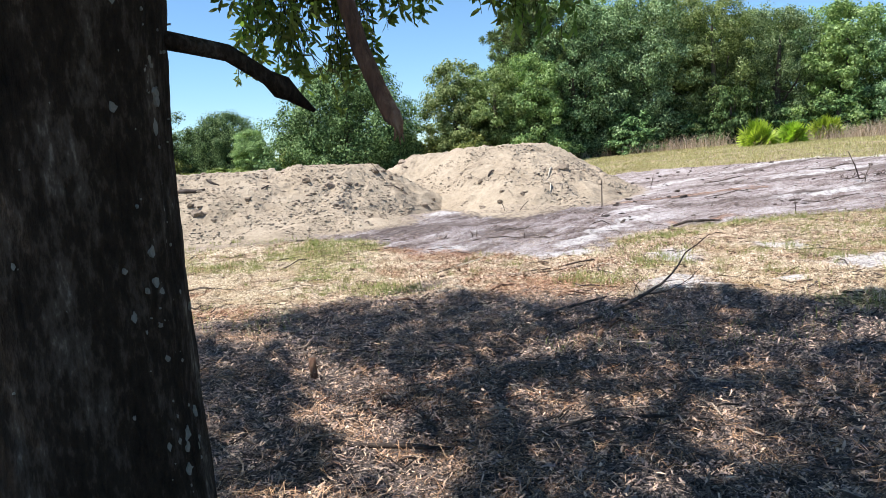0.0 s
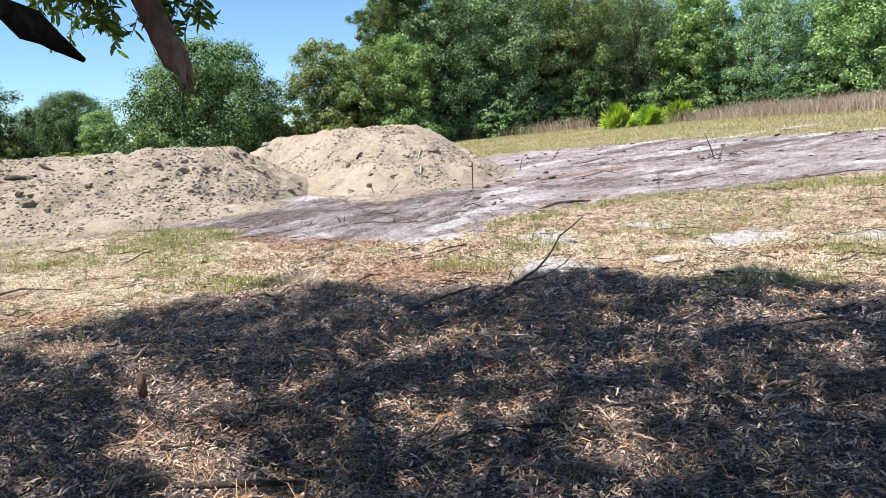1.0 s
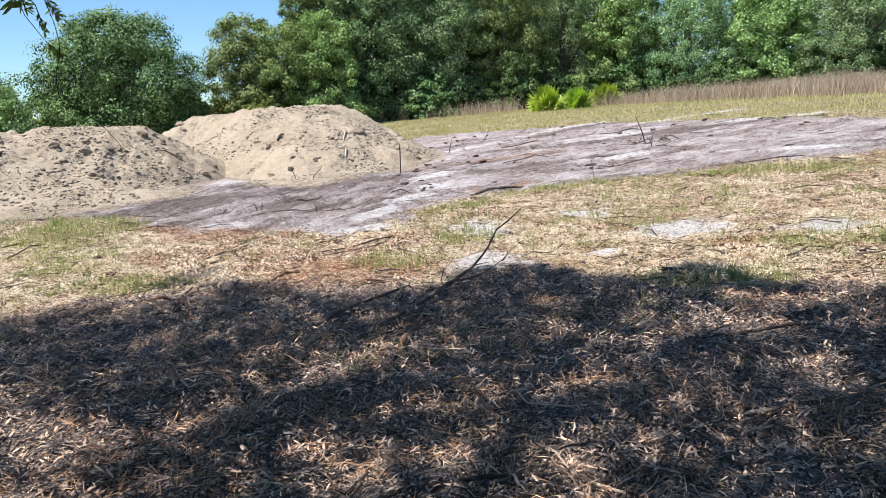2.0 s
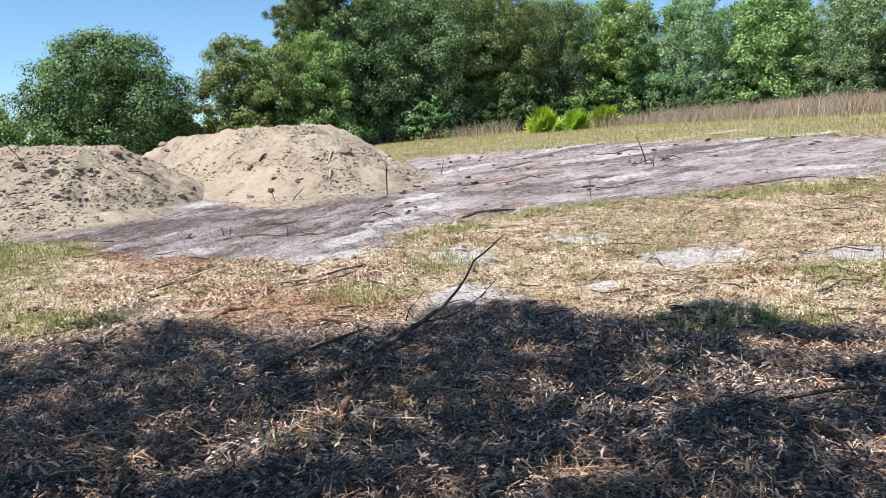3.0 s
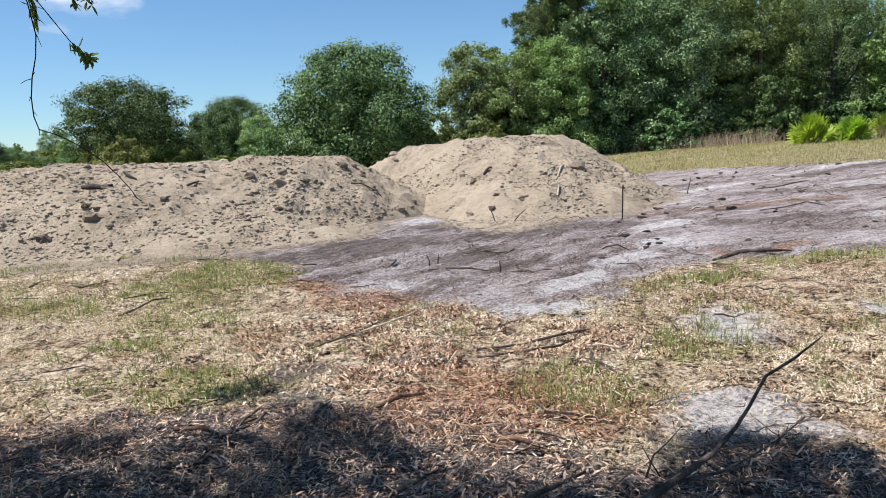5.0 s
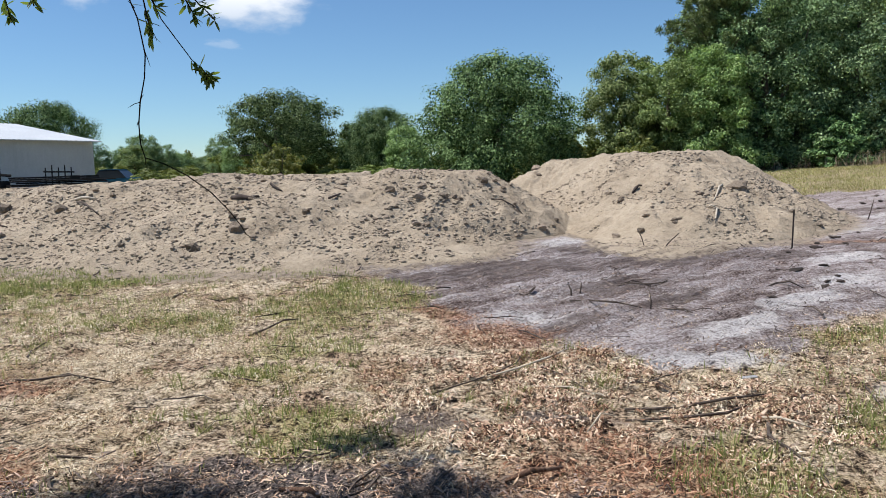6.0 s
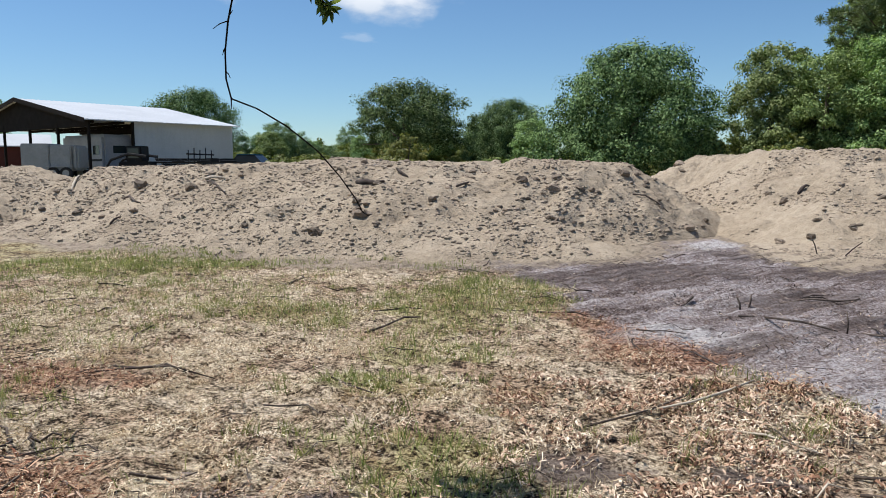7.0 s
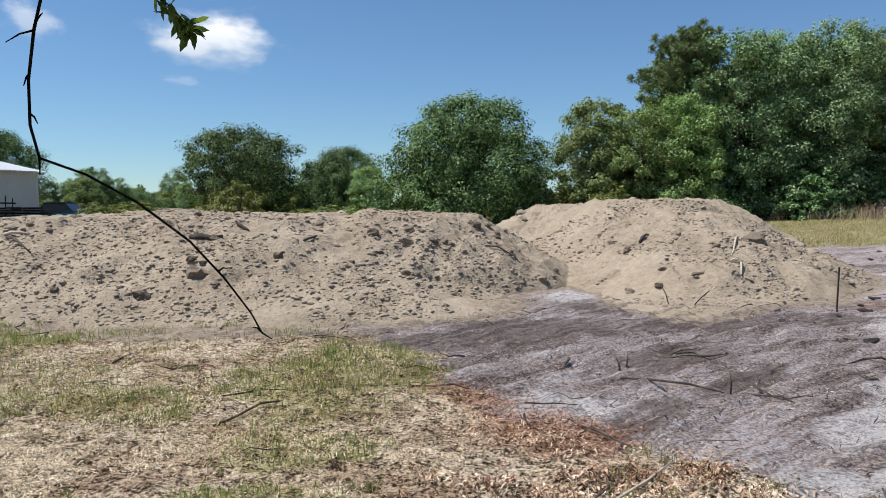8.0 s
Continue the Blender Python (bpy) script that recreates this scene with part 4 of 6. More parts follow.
    # shrubs along the far edge of the field
    shrub = tree("shrub", 8, 2.8, 2.6, 0.05, 6000, 0.22, M_SHRUB, "yellow-green shrub at the edge of the field", "shrub", group="shrubs behind the sand piles", at=stand(-24, 50), lobes_n=30)
    for k in range(26):
        x = -52 + 2.0 * k + rnd.uniform(-1, 1)
        copy_thing(shrub, stand(x, 57 + rnd.uniform(-4, 5) - max(0, x + 14) * 0.6, rnd.uniform(0, 360), rnd.uniform(0.7, 1.15), rnd.uniform(0.55, 1.1) * (0.8 if x < -34 else 0.5)))
    for k in range(30):
        x = -66 + 1.9 * k + rnd.uniform(-1, 1)
        copy_thing((shrub, light)[k % 4 == 0], stand(x, 76 + rnd.uniform(-5, 6), rnd.uniform(0, 360), rnd.uniform(0.9, 1.4) * (0.55 if k % 4 == 0 else 1), rnd.uniform(0.9, 1.7) * (0.5 if k % 4 == 0 else 1)))
    for x, y, s in HEDGE:
        copy_thing(wood, stand(x, y, rnd.uniform(0, 360), s, s * 0.95))
    for x, y in ((-3.6, 46.0), (-2.2, 47.5), (0.2, 45.0), (1.6, 46.5)):
        copy_thing(shrub, stand(x, y, rnd.uniform(0, 360), 0.9, 0.75))
    # the deep leaf colour stands in for the shadow band under the woods
    under = tree("understory_bush", 9, 3.4, 2.4, 0.0, 9000, 0.2, M_LEAF_DEEP, "understory bush, its leaves darkened for the shade at the woodland's foot", "bush", group="bushes of the woodland edge", at=stand(3.4, 46.6), lobes_n=34)
    for k in range(24):
        a = k / 23
        x = 0.5 + 46 * a
        y = 47.5 + 1.2 * math.sin(k * 2.1) - 33 * max(0, a - 0.42) ** 1.25
        copy_thing(under, stand(x, y, rnd.uniform(0, 360), rnd.uniform(0.7, 1.1), rnd.uniform(0.6, 1.1)))


build_trees()


def palmetto(seed, at, size):
    """A saw palmetto: pleated fans of pointed blades on stalks."""
    rnd = np.random.default_rng(seed)
    ob = thing("palmetto", "bright yellow-green saw palmetto with fan leaves", "palmetto", "palmettos at the woodland edge", at)
    stalks = Shape()
    v, f = [], []
    for k in range(58):
        a, tilt = rnd.uniform(0, 2 * math.pi), rnd.uniform(0.05, 1.2)
        d = Vector((math.cos(a) * math.sin(tilt), math.sin(a) * math.sin(tilt), math.cos(tilt)))
        hub = d * size * rnd.uniform(0.45, 0.8)
        hub.x, hub.y = hub.x * 0.8, hub.y * 0.8
        stalks.tube([(0, 0, 0), hub * 0.5 + Vector((0, 0, 0.04)), hub], [0.012, 0.01, 0.008], 4)
        side = d.orthogonal().normalized()
        nrm = d.cross(side)
        for b in range(17):
            w = radians(-115 + 230 * b / 16)
            ray = (d * math.cos(w) + side * math.sin(w)).normalized()
            ray = (ray + nrm * 0.15 * math.sin(b * 2.4)).normalized()
            long = size * rnd.uniform(0.42, 0.6)
            cross = ray.cross(nrm).normalized() * 0.042
            c, base = hub + ray * long * 0.45, len(v)
            v += [hub, c + cross, hub + ray * long, c - cross]
            f.append((base, base + 1, base + 2, base + 3))
    part("stalk", stalks, M_SHRUB, ob)
    part("fan_leaves", fast_mesh("fan_leaves", np.array([tuple(p) for p in v]), np.array(f)), M_PALM, ob)
    return ob


palmetto(1, stand(14.75, 37.2), 1.2)
palmetto(2, stand(16.15, 36.6), 0.98)
palmetto(3, stand(19.0, 39.4), 1.16)


# ---- grass ----
def blades(name, x, y, high, wide, mat, label, lean=0.35, z=None):
    n = len(x)
    z = ground_z(x, y) if z is None else z
    a = np.random.uniform(0, 2 * np.pi, n)
    tip = np.stack([np.cos(a) * lean * high * np.random.rand(n), np.sin(a) * lean * high * np.random.rand(n), high], 1)
    b = np.random.uniform(0, 2 * np.pi, n)
    side = np.stack([np.cos(b), np.sin(b), np.zeros(n)], 1) * (wide / 2)[:, None]
    root = np.stack([x, y, z - 0.01], 1)
    mid = root + tip * 0.55 * np.array([0.7, 0.7, 1.1])
    v = np.stack([root - side, root + side, mid + side * 0.7, mid - side * 0.7, root + tip], 1)
    base = 5 * np.arange(n)[:, None]
    f = np.concatenate([base + np.array([[0, 1, 2]]), base + np.array([[0, 2, 3]]), base + np.array([[3, 2, 4]])])
    ob = part(name, fast_mesh(name, v.reshape(-1, 3), f), mat)
    return tagged(ob, label, "grass", kind="stuff")


def scatter(n, lo, hi, weight):
    """n random places in a box of the plan, kept by weight(x, y) between 0 and 1."""
    x, y = np.random.uniform(lo[0], hi[0], n), np.random.uniform(lo[1], hi[1], n)
    keep = np.random.rand(n) < weight(x, y)
    return x[keep], y[keep]


def build_grass():
    def greens(x, y):
        c = cover(x, y)
        return np.clip(c["green"] * 1.1 - 0.15, 0, 1) * (1 - c["bare"]) * (0.35 + 0.65 * smooth(0.45, 0.7, value_noise(x * 5, y * 5, 91)))

    x, y = scatter(280000, (-9, 4.5), (9.5, 14.5), greens)
    n = len(x)
    blades("grass", x, y, np.random.uniform(0.03, 0.11, n), np.random.uniform(0.004, 0.010, n), M_GRASS, "short patchy green grass among straw", 0.9)

    # tufts: small rosettes of longer blades
    tx, ty = scatter(2600, (-8, 5.2), (9, 14), lambda x, y: (1 - cover(x, y)["bare"]) * (1 - cover(x, y)["mulch"]) * smooth(0.42, 0.75, value_noise(x * 1.2, y * 1.2, 94)) * (0.35 + 0.65 * cover(x, y)["green"]))
    size = np.random.uniform(0.5, 1.2, len(tx))
    x, y, k = np.repeat(tx, 34), np.repeat(ty, 34), np.repeat(size, 34)
    n = len(x)
    x, y = x + np.random.normal(0, 0.045, n) * k, y + np.random.normal(0, 0.045, n) * k
    blades("grass_tufts", x, y, np.random.uniform(0.04, 0.13, n) * k, np.random.uniform(0.003, 0.007, n), M_GRASS, "grass tufts in the thin sward", 1.1)

    def drys(x, y):
        c = cover(x, y)
        return (1 - c["bare"]) * (1 - c["mulch"]) * (1 - c["pale"]) * (0.08 + 0.92 * smooth(0.42, 0.62, 0.5 * value_noise(x * 4, y * 4, 92) + 0.5 * value_noise(x * 10, y * 10, 93)))

    x, y = scatter(90000, (-9, 5.5), (9.5, 14), drys)
    n = len(x)
    blades("dry_grass", x, y, np.random.uniform(0.02, 0.06, n), np.random.uniform(0.004, 0.009, n), M_DRY_GRASS, "cropped dry straw-coloured grass", 1.6)
    # the field beyond the sand, and the tall rusty grass before the woods
    x, y = scatter(200000, (3, 12), (30, 46), lambda x, y: (1 - cover(x, y)["bare"]) * smooth(12.2, 13.5, y) * smooth(4, 6, x) * (0.35 + 0.65 * smooth(0.35, 0.65, value_noise(x * 0.9, y * 0.9, 120))))
    n = len(x)
    blades("field_grass", x, y, np.random.uniform(0.03, 0.12, n), np.random.uniform(0.008, 0.022, n), M_FIELD, "rough yellow-green field grass before the woods", 0.8)

    def tall(x, y):
        edge = y + 0.9 * np.maximum(0, x - 8) - 44
        strip = smooth(0.0, 2.5, edge - 1.0) * (1 - smooth(6, 9, edge - 1.0))
        right = smooth(18, 20, x) * smooth(-14, -10, edge) * (1 - smooth(2, 8, edge))
        return np.clip(strip * 0.5 * smooth(0.5, 0.7, value_noise(x * 0.5, y * 0.5, 95)) + right, 0, 1)

    x, y = scatter(170000, (0, 14), (40, 48), tall)
    n = len(x)
    blades("tall_grass", x, y, np.random.uniform(0.35, 1.0, n) * (0.55 + 0.6 * value_noise(x * 0.7, y * 0.7, 96)), np.random.uniform(0.010, 0.022, n), M_TALL, "tall rusty dry grass before the woods", 0.9, broad(x, y))


build_grass()


# ---- litter on the ground ----
def slivers(name, x, y, long, wide, mat, label, tilt=0.25, lift=0.012, category="litter", bend=0.15):
    n = len(x)
    a = np.random.uniform(0, 2 * np.pi, n)
    u = np.stack([np.cos(a), np.sin(a), np.random.normal(0, tilt, n)], 1)
    nrm = np.stack([np.random.normal(0, 0.35, n), np.random.normal(0, 0.35, n), np.ones(n)], 1)
    u /= np.linalg.norm(u, axis=1, keepdims=True)
    s = np.cross(nrm, u)
    s /= np.linalg.norm(s, axis=1, keepdims=True)
    up = np.cross(u, s)
    c = np.stack([x, y, ground_z(x, y) + lift * np.random.uniform(0.2, 1.6, n) + np.abs(u[:, 2]) * long * 0.35], 1)
    L, W = (long / 2)[:, None], (wide / 2)[:, None]
    k = np.random.normal(0, bend, n)[:, None] * long[:, None]
    v = np.stack([c - u * L - s * W * 0.6, c - u * L + s * W * 0.6, c + s * W + up * np.abs(k), c - s * W + up * np.abs(k), c + u * L + s * W * 0.3 + s * k, c + u * L - s * W * 0.3 + s * k], 1)
    base = 6 * np.arange(n)[:, None]
    f = np.concatenate([base + np.array([[0, 1, 2, 3]]), base + np.array([[3, 2, 4, 5]])])
    return tagged(part(name, fast_mesh(name, v.reshape(-1, 3), f), mat), label, category, kind="stuff")


def clumped(x, y, seed):
    """Thin and thick places a hand or two across."""
    return 0.05 + 0.95 * smooth(0.42, 0.62, 0.5 * value_noise(x * 3, y * 3, seed) + 0.5 * value_noise(x * 9, y * 9, seed + 40))


def build_litter():
    def near(x, y):
        return 1 / (1 + (np.hypot(x - 1, y - 3) / 5) ** 2)

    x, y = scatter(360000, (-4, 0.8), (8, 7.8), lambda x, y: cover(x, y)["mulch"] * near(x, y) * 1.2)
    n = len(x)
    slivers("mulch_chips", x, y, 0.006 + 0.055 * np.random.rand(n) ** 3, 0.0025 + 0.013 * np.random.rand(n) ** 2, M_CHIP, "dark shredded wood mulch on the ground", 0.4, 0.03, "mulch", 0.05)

    x, y = scatter(170000, (-4, 0.8), (8, 7.8), lambda x, y: cover(x, y)["mulch"] * near(x, y) * 1.2 * clumped(x, y, 87))
    n = len(x)
    slivers("mulch_strands", x, y, 0.03 + 0.15 * np.random.rand(n) ** 2, np.random.uniform(0.0016, 0.004, n), M_STRAND, "thin rusty strands of shredded bark and needles", 0.22, 0.035, "mulch", 0.2)

    def leaves(x, y):
        c = cover(x, y)
        return (1 - 0.9 * c["bare"]) * (1 - 0.75 * c["mulch"]) * (1 - 0.95 * c["pale"]) * (1 - 0.8 * c["dark"]) * (1 - 0.75 * c["red"]) * clumped(x, y, 97)

    x, y = scatter(150000, (-8, 5), (9, 13.5), lambda x, y: leaves(x, y) * (1.15 - smooth(7, 13.5, y) * 0.8) * (0.12 + 0.88 * smooth(-0.5, 0.7, 0.6 * x + fbm(x * 0.9, y * 0.9, 99) * 1.6)))
    n = len(x)
    slivers("dead_leaves", x, y, np.random.uniform(0.012, 0.034, n), np.random.uniform(0.006, 0.013, n), M_STRAW, "fallen dry leaves and straw", 0.5, 0.016, "leaf litter", 0.3)
    # a drift of broad oak leaves past the end of the shade
    x, y = scatter(24000, (-0.9, 7.2), (2.6, 10.0), lambda x, y: leaves(x, y) * smooth(-0.25, 0.35, 1 - np.hypot((x - 0.9) / 1.5, (y - 8.75) / 1.15) + 0.6 * fbm(x * 2, y * 2, 105)))
    n = len(x)
    slivers("oak_leaf_litter", x, y, np.random.uniform(0.022, 0.05, n), np.random.uniform(0.007, 0.017, n), M_STRAW, "drift of curled brown fallen oak leaves", 0.5, 0.02, "leaf litter", 0.3)
    x, y = scatter(560000, (-7, 5.2), (8, 12.5), lambda x, y: leaves(x, y) * (1.1 - smooth(7, 13, y) * 0.85) * (0.3 + 0.7 * smooth(0.35, 0.62, value_noise(x * 1.1 + 7, y * 1.6, 98))))
    n = len(x)
    slivers("thatch", x, y, 0.016 + 0.05 * np.random.rand(n) ** 2, np.random.uniform(0.002, 0.0055, n), M_THATCH, "pale thatch of dry grass stems", 0.35, 0.02, "thatch", 0.3)
    x, y = scatter(130000, (-5, 2.5), (6, 12), lambda x, y: np.clip(cover(x, y)["red"] - 0.05, 0, 1))
    n = len(x)
    slivers("red_bark_chips", x, y, 0.02 + 0.06 * np.random.rand(n) ** 1.5, np.random.uniform(0.004, 0.011, n), M_RED_CHIP, "scattered rust-red bark chips", 0.3, 0.02, "bark chips")
    x, y = scatter(260000, (-4, 9), (14, 28), lambda x, y: cover(x, y)["bare"] * (0.15 + 0.85 * smooth(0.5, 0.75, value_noise(x * 1.3, y * 1.3, 103))) / (1 + (np.hypot(x - 1, y - 5) / 11) ** 2))
    n = len(x)
    slivers("sand_litter", x, y, 0.010 + 0.08 * np.random.rand(n) ** 4, np.random.uniform(0.004, 0.012, n), M_SCRAP, "dark scraps of root and bark strewn on grey sand", 0.35, 0.015, "litter", 0.1)
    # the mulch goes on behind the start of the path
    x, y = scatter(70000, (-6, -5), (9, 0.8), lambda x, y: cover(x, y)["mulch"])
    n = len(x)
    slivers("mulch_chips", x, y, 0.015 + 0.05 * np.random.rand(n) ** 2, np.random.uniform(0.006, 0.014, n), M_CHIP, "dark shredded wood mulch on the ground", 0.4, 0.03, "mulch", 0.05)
    # pale roots and stripped stems tangled in the mulch
    s, rnd = Shape(), random.Random(18)
    for k in range(1500):
        x, y = rnd.uniform(-2.6, 5.6), rnd.uniform(1.4, 6.9)
        if float(cover(np.array([x]), np.array([y]))["mulch"][0]) < 0.5:
            continue
        a, L = rnd.uniform(0, 2 * math.pi), 0.08 + 0.34 * rnd.random() ** 2
        curl = rnd.uniform(-0.5, 0.5)
        pts = []
        for q in range(5):
            px, py = x + math.cos(a) * L * q / 4, y + math.sin(a) * L * q / 4
            pts.append((px, py, float(ground_z(px, py)) + 0.02 + 0.045 * rnd.random()))
            a += curl + rnd.uniform(-0.25, 0.25)
        r = 0.0015 + 0.0045 * rnd.random() ** 3
        s.tube(pts, [r, r, r * 0.9, r * 0.7, r * 0.4], 4, 0, k)
    tagged(part("root_strands", s, M_ROOT), "tangle of pale and rusty roots and stems in the mulch", "roots", kind="stuff")
    # thin bent twigs lying all over the mulch and the sand
    s, rnd = Shape(), random.Random(8)
    for k in range(1500):
        if k < 1050:
            x, y = rnd.uniform(-3, 6.5), rnd.uniform(1.2, 7.2)
        else:
            x, y = rnd.uniform(-7, 14), rnd.uniform(7.2, 24)
        z, a, L = float(ground_z(x, y)), rnd.uniform(0, 2 * math.pi), rnd.uniform(0.1, 0.42) * (1.3 if y > 8 else 1)
        pts = []
        for q in range(4):
            px, py = x + math.cos(a) * L * q / 3, y + math.sin(a) * L * q / 3
            pts.append((px, py, float(ground_z(px, py)) + 0.012 + 0.03 * rnd.random()))
            a += rnd.uniform(-0.35, 0.35)
        r = 0.0025 + 0.009 * rnd.random() ** 2
        s.tube(pts, [r, r, r * 0.8, r * 0.5], 4, 0, k)
    tagged(part("loose_twigs", s, M_TWIG), "thin broken twigs strewn over mulch and sand", "twigs", kind="stuff")


build_litter()


# ---- the shade tree over the path ----
def leaf_hex(c, u, n, length, width):
    """Oblong six-cornered leaves, slightly folded."""
    u = u / (np.linalg.norm(u, axis=1, keepdims=True) + 1e-9)
    s = np.cross(n, u)
    s /= np.linalg.norm(s, axis=1, keepdims=True) + 1e-9
    up = np.cross(u, s)
    L, W = np.broadcast_to(length, len(c))[:, None], np.broadcast_to(width, len(c))[:, None]
    v = np.stack([c, c + u * L * 0.3 + s * W * 0.45, c + u * L * 0.72 + s * W * 0.42 - up * L * 0.04, c + u * L - up * L * 0.1,
                  c + u * L * 0.72 - s * W * 0.42 - up * L * 0.04, c + u * L * 0.3 - s * W * 0.45], 1)
    return v.reshape(-1, 3), np.arange(len(c) * 6).reshape(-1, 6)


SHADE = [(-4, 2), (-2.6, 5.0), (-1.75, 5.9), (-1.3, 6.7), (-0.7, 6.88), (-0.4, 6.83), (-0.07, 6.88), (0.2, 7.05), (0.5, 7.23), (0.7, 7.27), (1.0, 6.75), (1.3, 6.43), (1.6, 6.14), (1.87, 6.23),
         (2.3, 6.7), (2.7, 6.88), (2.95, 6.53), (3.35, 5.98), (3.5, 5.73), (3.93, 5.95), (4.38, 5.82), (4.45, 5.15), (4.8, 4.75), (7, 4), (8.5, 2), (8, -4), (-5, -4), (-5, 0)]
ISLES = ((-0.2, 7.56, 0.28, 0.18), (0.22, 7.3, 0.22, 0.14))
GAPS = ((0.40, 4.22, 0.20, 0.17), (-0.52, 4.38, 0.17, 0.14), (-0.22, 4.16, 0.22, 0.13), (-0.25, 3.52, 0.24, 0.24), (0.0, 3.2, 0.17, 0.2), (0.05, 2.83, 0.13, 0.2), (0.31, 2.6, 0.15, 0.14),
        (0.93, 3.67, 0.10, 0.13), (1.09, 3.26, 0.10, 0.12), (2.31, 3.90, 0.17, 0.13), (1.46, 3.29, 0.09, 0.07), (1.86, 3.08, 0.13, 0.08), (1.8, 2.8, 0.1, 0.1), (1.35, 2.28, 0.07, 0.07), (-0.7, 4.77, 0.13, 0.15),
        (1.05, 4.62, 0.11, 0.11), (1.43, 4.78, 0.12, 0.1), (1.19, 4.72, 0.08, 0.1), (3.48, 3.62, 0.11, 0.14), (-1.3, 5.42, 0.28, 0.3), (3.45, 4.37, 0.12, 0.12), (3.7, 4.26, 0.1, 0.12), (2.84, 4.37, 0.07, 0.08),
        (-0.2, 2.4, 0.2, 0.1), (0.8, 2.0, 0.15, 0.1), (4.3, 4.6, 0.2, 0.1), (3.9, 4.85, 0.16, 0.1))


def shade_tree():
    rnd = np.random.default_rng(77)
    ob = thing("shade_tree", "large dark-barked tree with lichen spots and spreading leafy crown", "tree")
    cx, cy = -0.675, 1.69
    zs = np.concatenate([np.linspace(-0.1, 3.0, 90), np.linspace(3.1, 5.6, 20)])
    rad = np.interp(zs, (-0.1, 0.14, 0.4, 0.7, 1.15, 1.5, 1.75, 2.0, 2.4, 3.5, 5.6), (0.455, 0.378, 0.352, 0.329, 0.320, 0.324, 0.330, 0.344, 0.34, 0.28, 0.12))
    sides = 72
    a = np.linspace(0, 2 * np.pi, sides, endpoint=False)
    aa, zz = np.meshgrid(a, zs)
    ridge = 0.012 * fbm(aa * 5.0, zz * 1.6, 101, 3) + 0.008 * fbm(aa * 12, zz * 5, 102, 3) + 0.02 * fbm(np.cos(aa) * 1.2 + 3, zz * 0.8 + np.sin(aa), 104, 2)
    rr = rad[:, None] + ridge + 0.05 * np.maximum(0, 0.5 - zz) * np.cos(aa * 5 + 0.7)
    v = np.stack([cx + rr * np.cos(aa) + 0.02 * zz, cy + rr * np.sin(aa), zz], -1).reshape(-1, 3)
    idx = np.arange(len(zs) * sides).reshape(len(zs), sides)
    nxt = np.roll(idx, -1, axis=1)
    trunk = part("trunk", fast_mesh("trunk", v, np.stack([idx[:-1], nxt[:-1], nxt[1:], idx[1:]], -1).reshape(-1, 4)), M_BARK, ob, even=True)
    # lichen spots on the bark towards the clearing
    for k in range(150):
        ang, z = radians(rnd.uniform(-150, 30) if k % 3 == 0 else rnd.normal(-16, 9)), rnd.uniform(0.2, 2.2)
        r = float(np.interp(z, zs, rad)) + 0.006
        p = Vector((cx + r * math.cos(ang) + 0.02 * z, cy + r * math.sin(ang), z))
        m = Matrix.Translation(p) @ Vector((math.cos(ang), math.sin(ang), 0)).to_track_quat("Z", "Y").to_matrix().to_4x4()
        size = 0.002 + (0.011 if k % 3 == 0 else 0.015) * rnd.random() ** 3
        s = Shape()
        ring = [m @ Vector((math.cos(q) * size * rnd.uniform(0.3, 1.3), math.sin(q) * size * rnd.uniform(0.3, 2.0), 0.001)) for q in np.linspace(0, 2 * math.pi, 9)[:-1]]
        low = [m @ Vector((math.cos(q) * size * 1.2, math.sin(q) * size * 1.5, -0.012)) for q in np.linspace(0, 2 * math.pi, 9)[:-1]]
        s.v = [tuple(q) for q in ring + low]
        s.f = [tuple(range(8))] + [(j + 8, (j + 1) % 8 + 8, (j + 1) % 8, j) for j in range(8)]
        part("lichen_spot", s, M_LICHEN, trunk)
    s = Shape()
    s.tube([(-0.50, 1.69, 1.93), (-0.30, 1.76, 1.885), (-0.15, 1.87, 1.85), (-0.04, 1.95, 1.77), (0.0, 1.98, 1.735), (0.035, 2.02, 1.70), (0.09, 2.07, 1.65)],
           [0.036, 0.030, 0.027, 0.029, 0.040, 0.024, 0.006], 12, 0.16, 3)
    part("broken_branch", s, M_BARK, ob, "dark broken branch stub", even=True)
    s = Shape()
    s.tube([(0.02, 1.72, 2.75), (0.22, 1.68, 2.25), (0.30, 1.66, 1.96), (0.345, 1.64, 1.79), (0.39, 1.61, 1.67), (0.435, 1.57, 1.575), (0.452, 1.555, 1.545)],
           [0.034, 0.030, 0.027, 0.027, 0.026, 0.028, 0.012], 12, 0.10, 5)
    for k in range(9):
        a, b = rnd.uniform(0, 6.3), rnd.uniform(0.3, 1.0)
        x, y, z = 0.435 + 0.018 * math.cos(a) * b, 1.57 + 0.018 * math.sin(a) * b, 1.60 - 0.03 * rnd.random()
        s.tube([(x, y, z), (x + 0.012, y - 0.008, z - 0.035), (x + 0.03 * rnd.random(), y - 0.012, z - rnd.uniform(0.05, 0.1))], [0.009, 0.006, 0.001], 5, 0.2, k)
    part("hanging_branch", s, M_RED_BARK, ob, "reddish peeling broken branch", even=True)
    # limbs
    limbs = Shape()
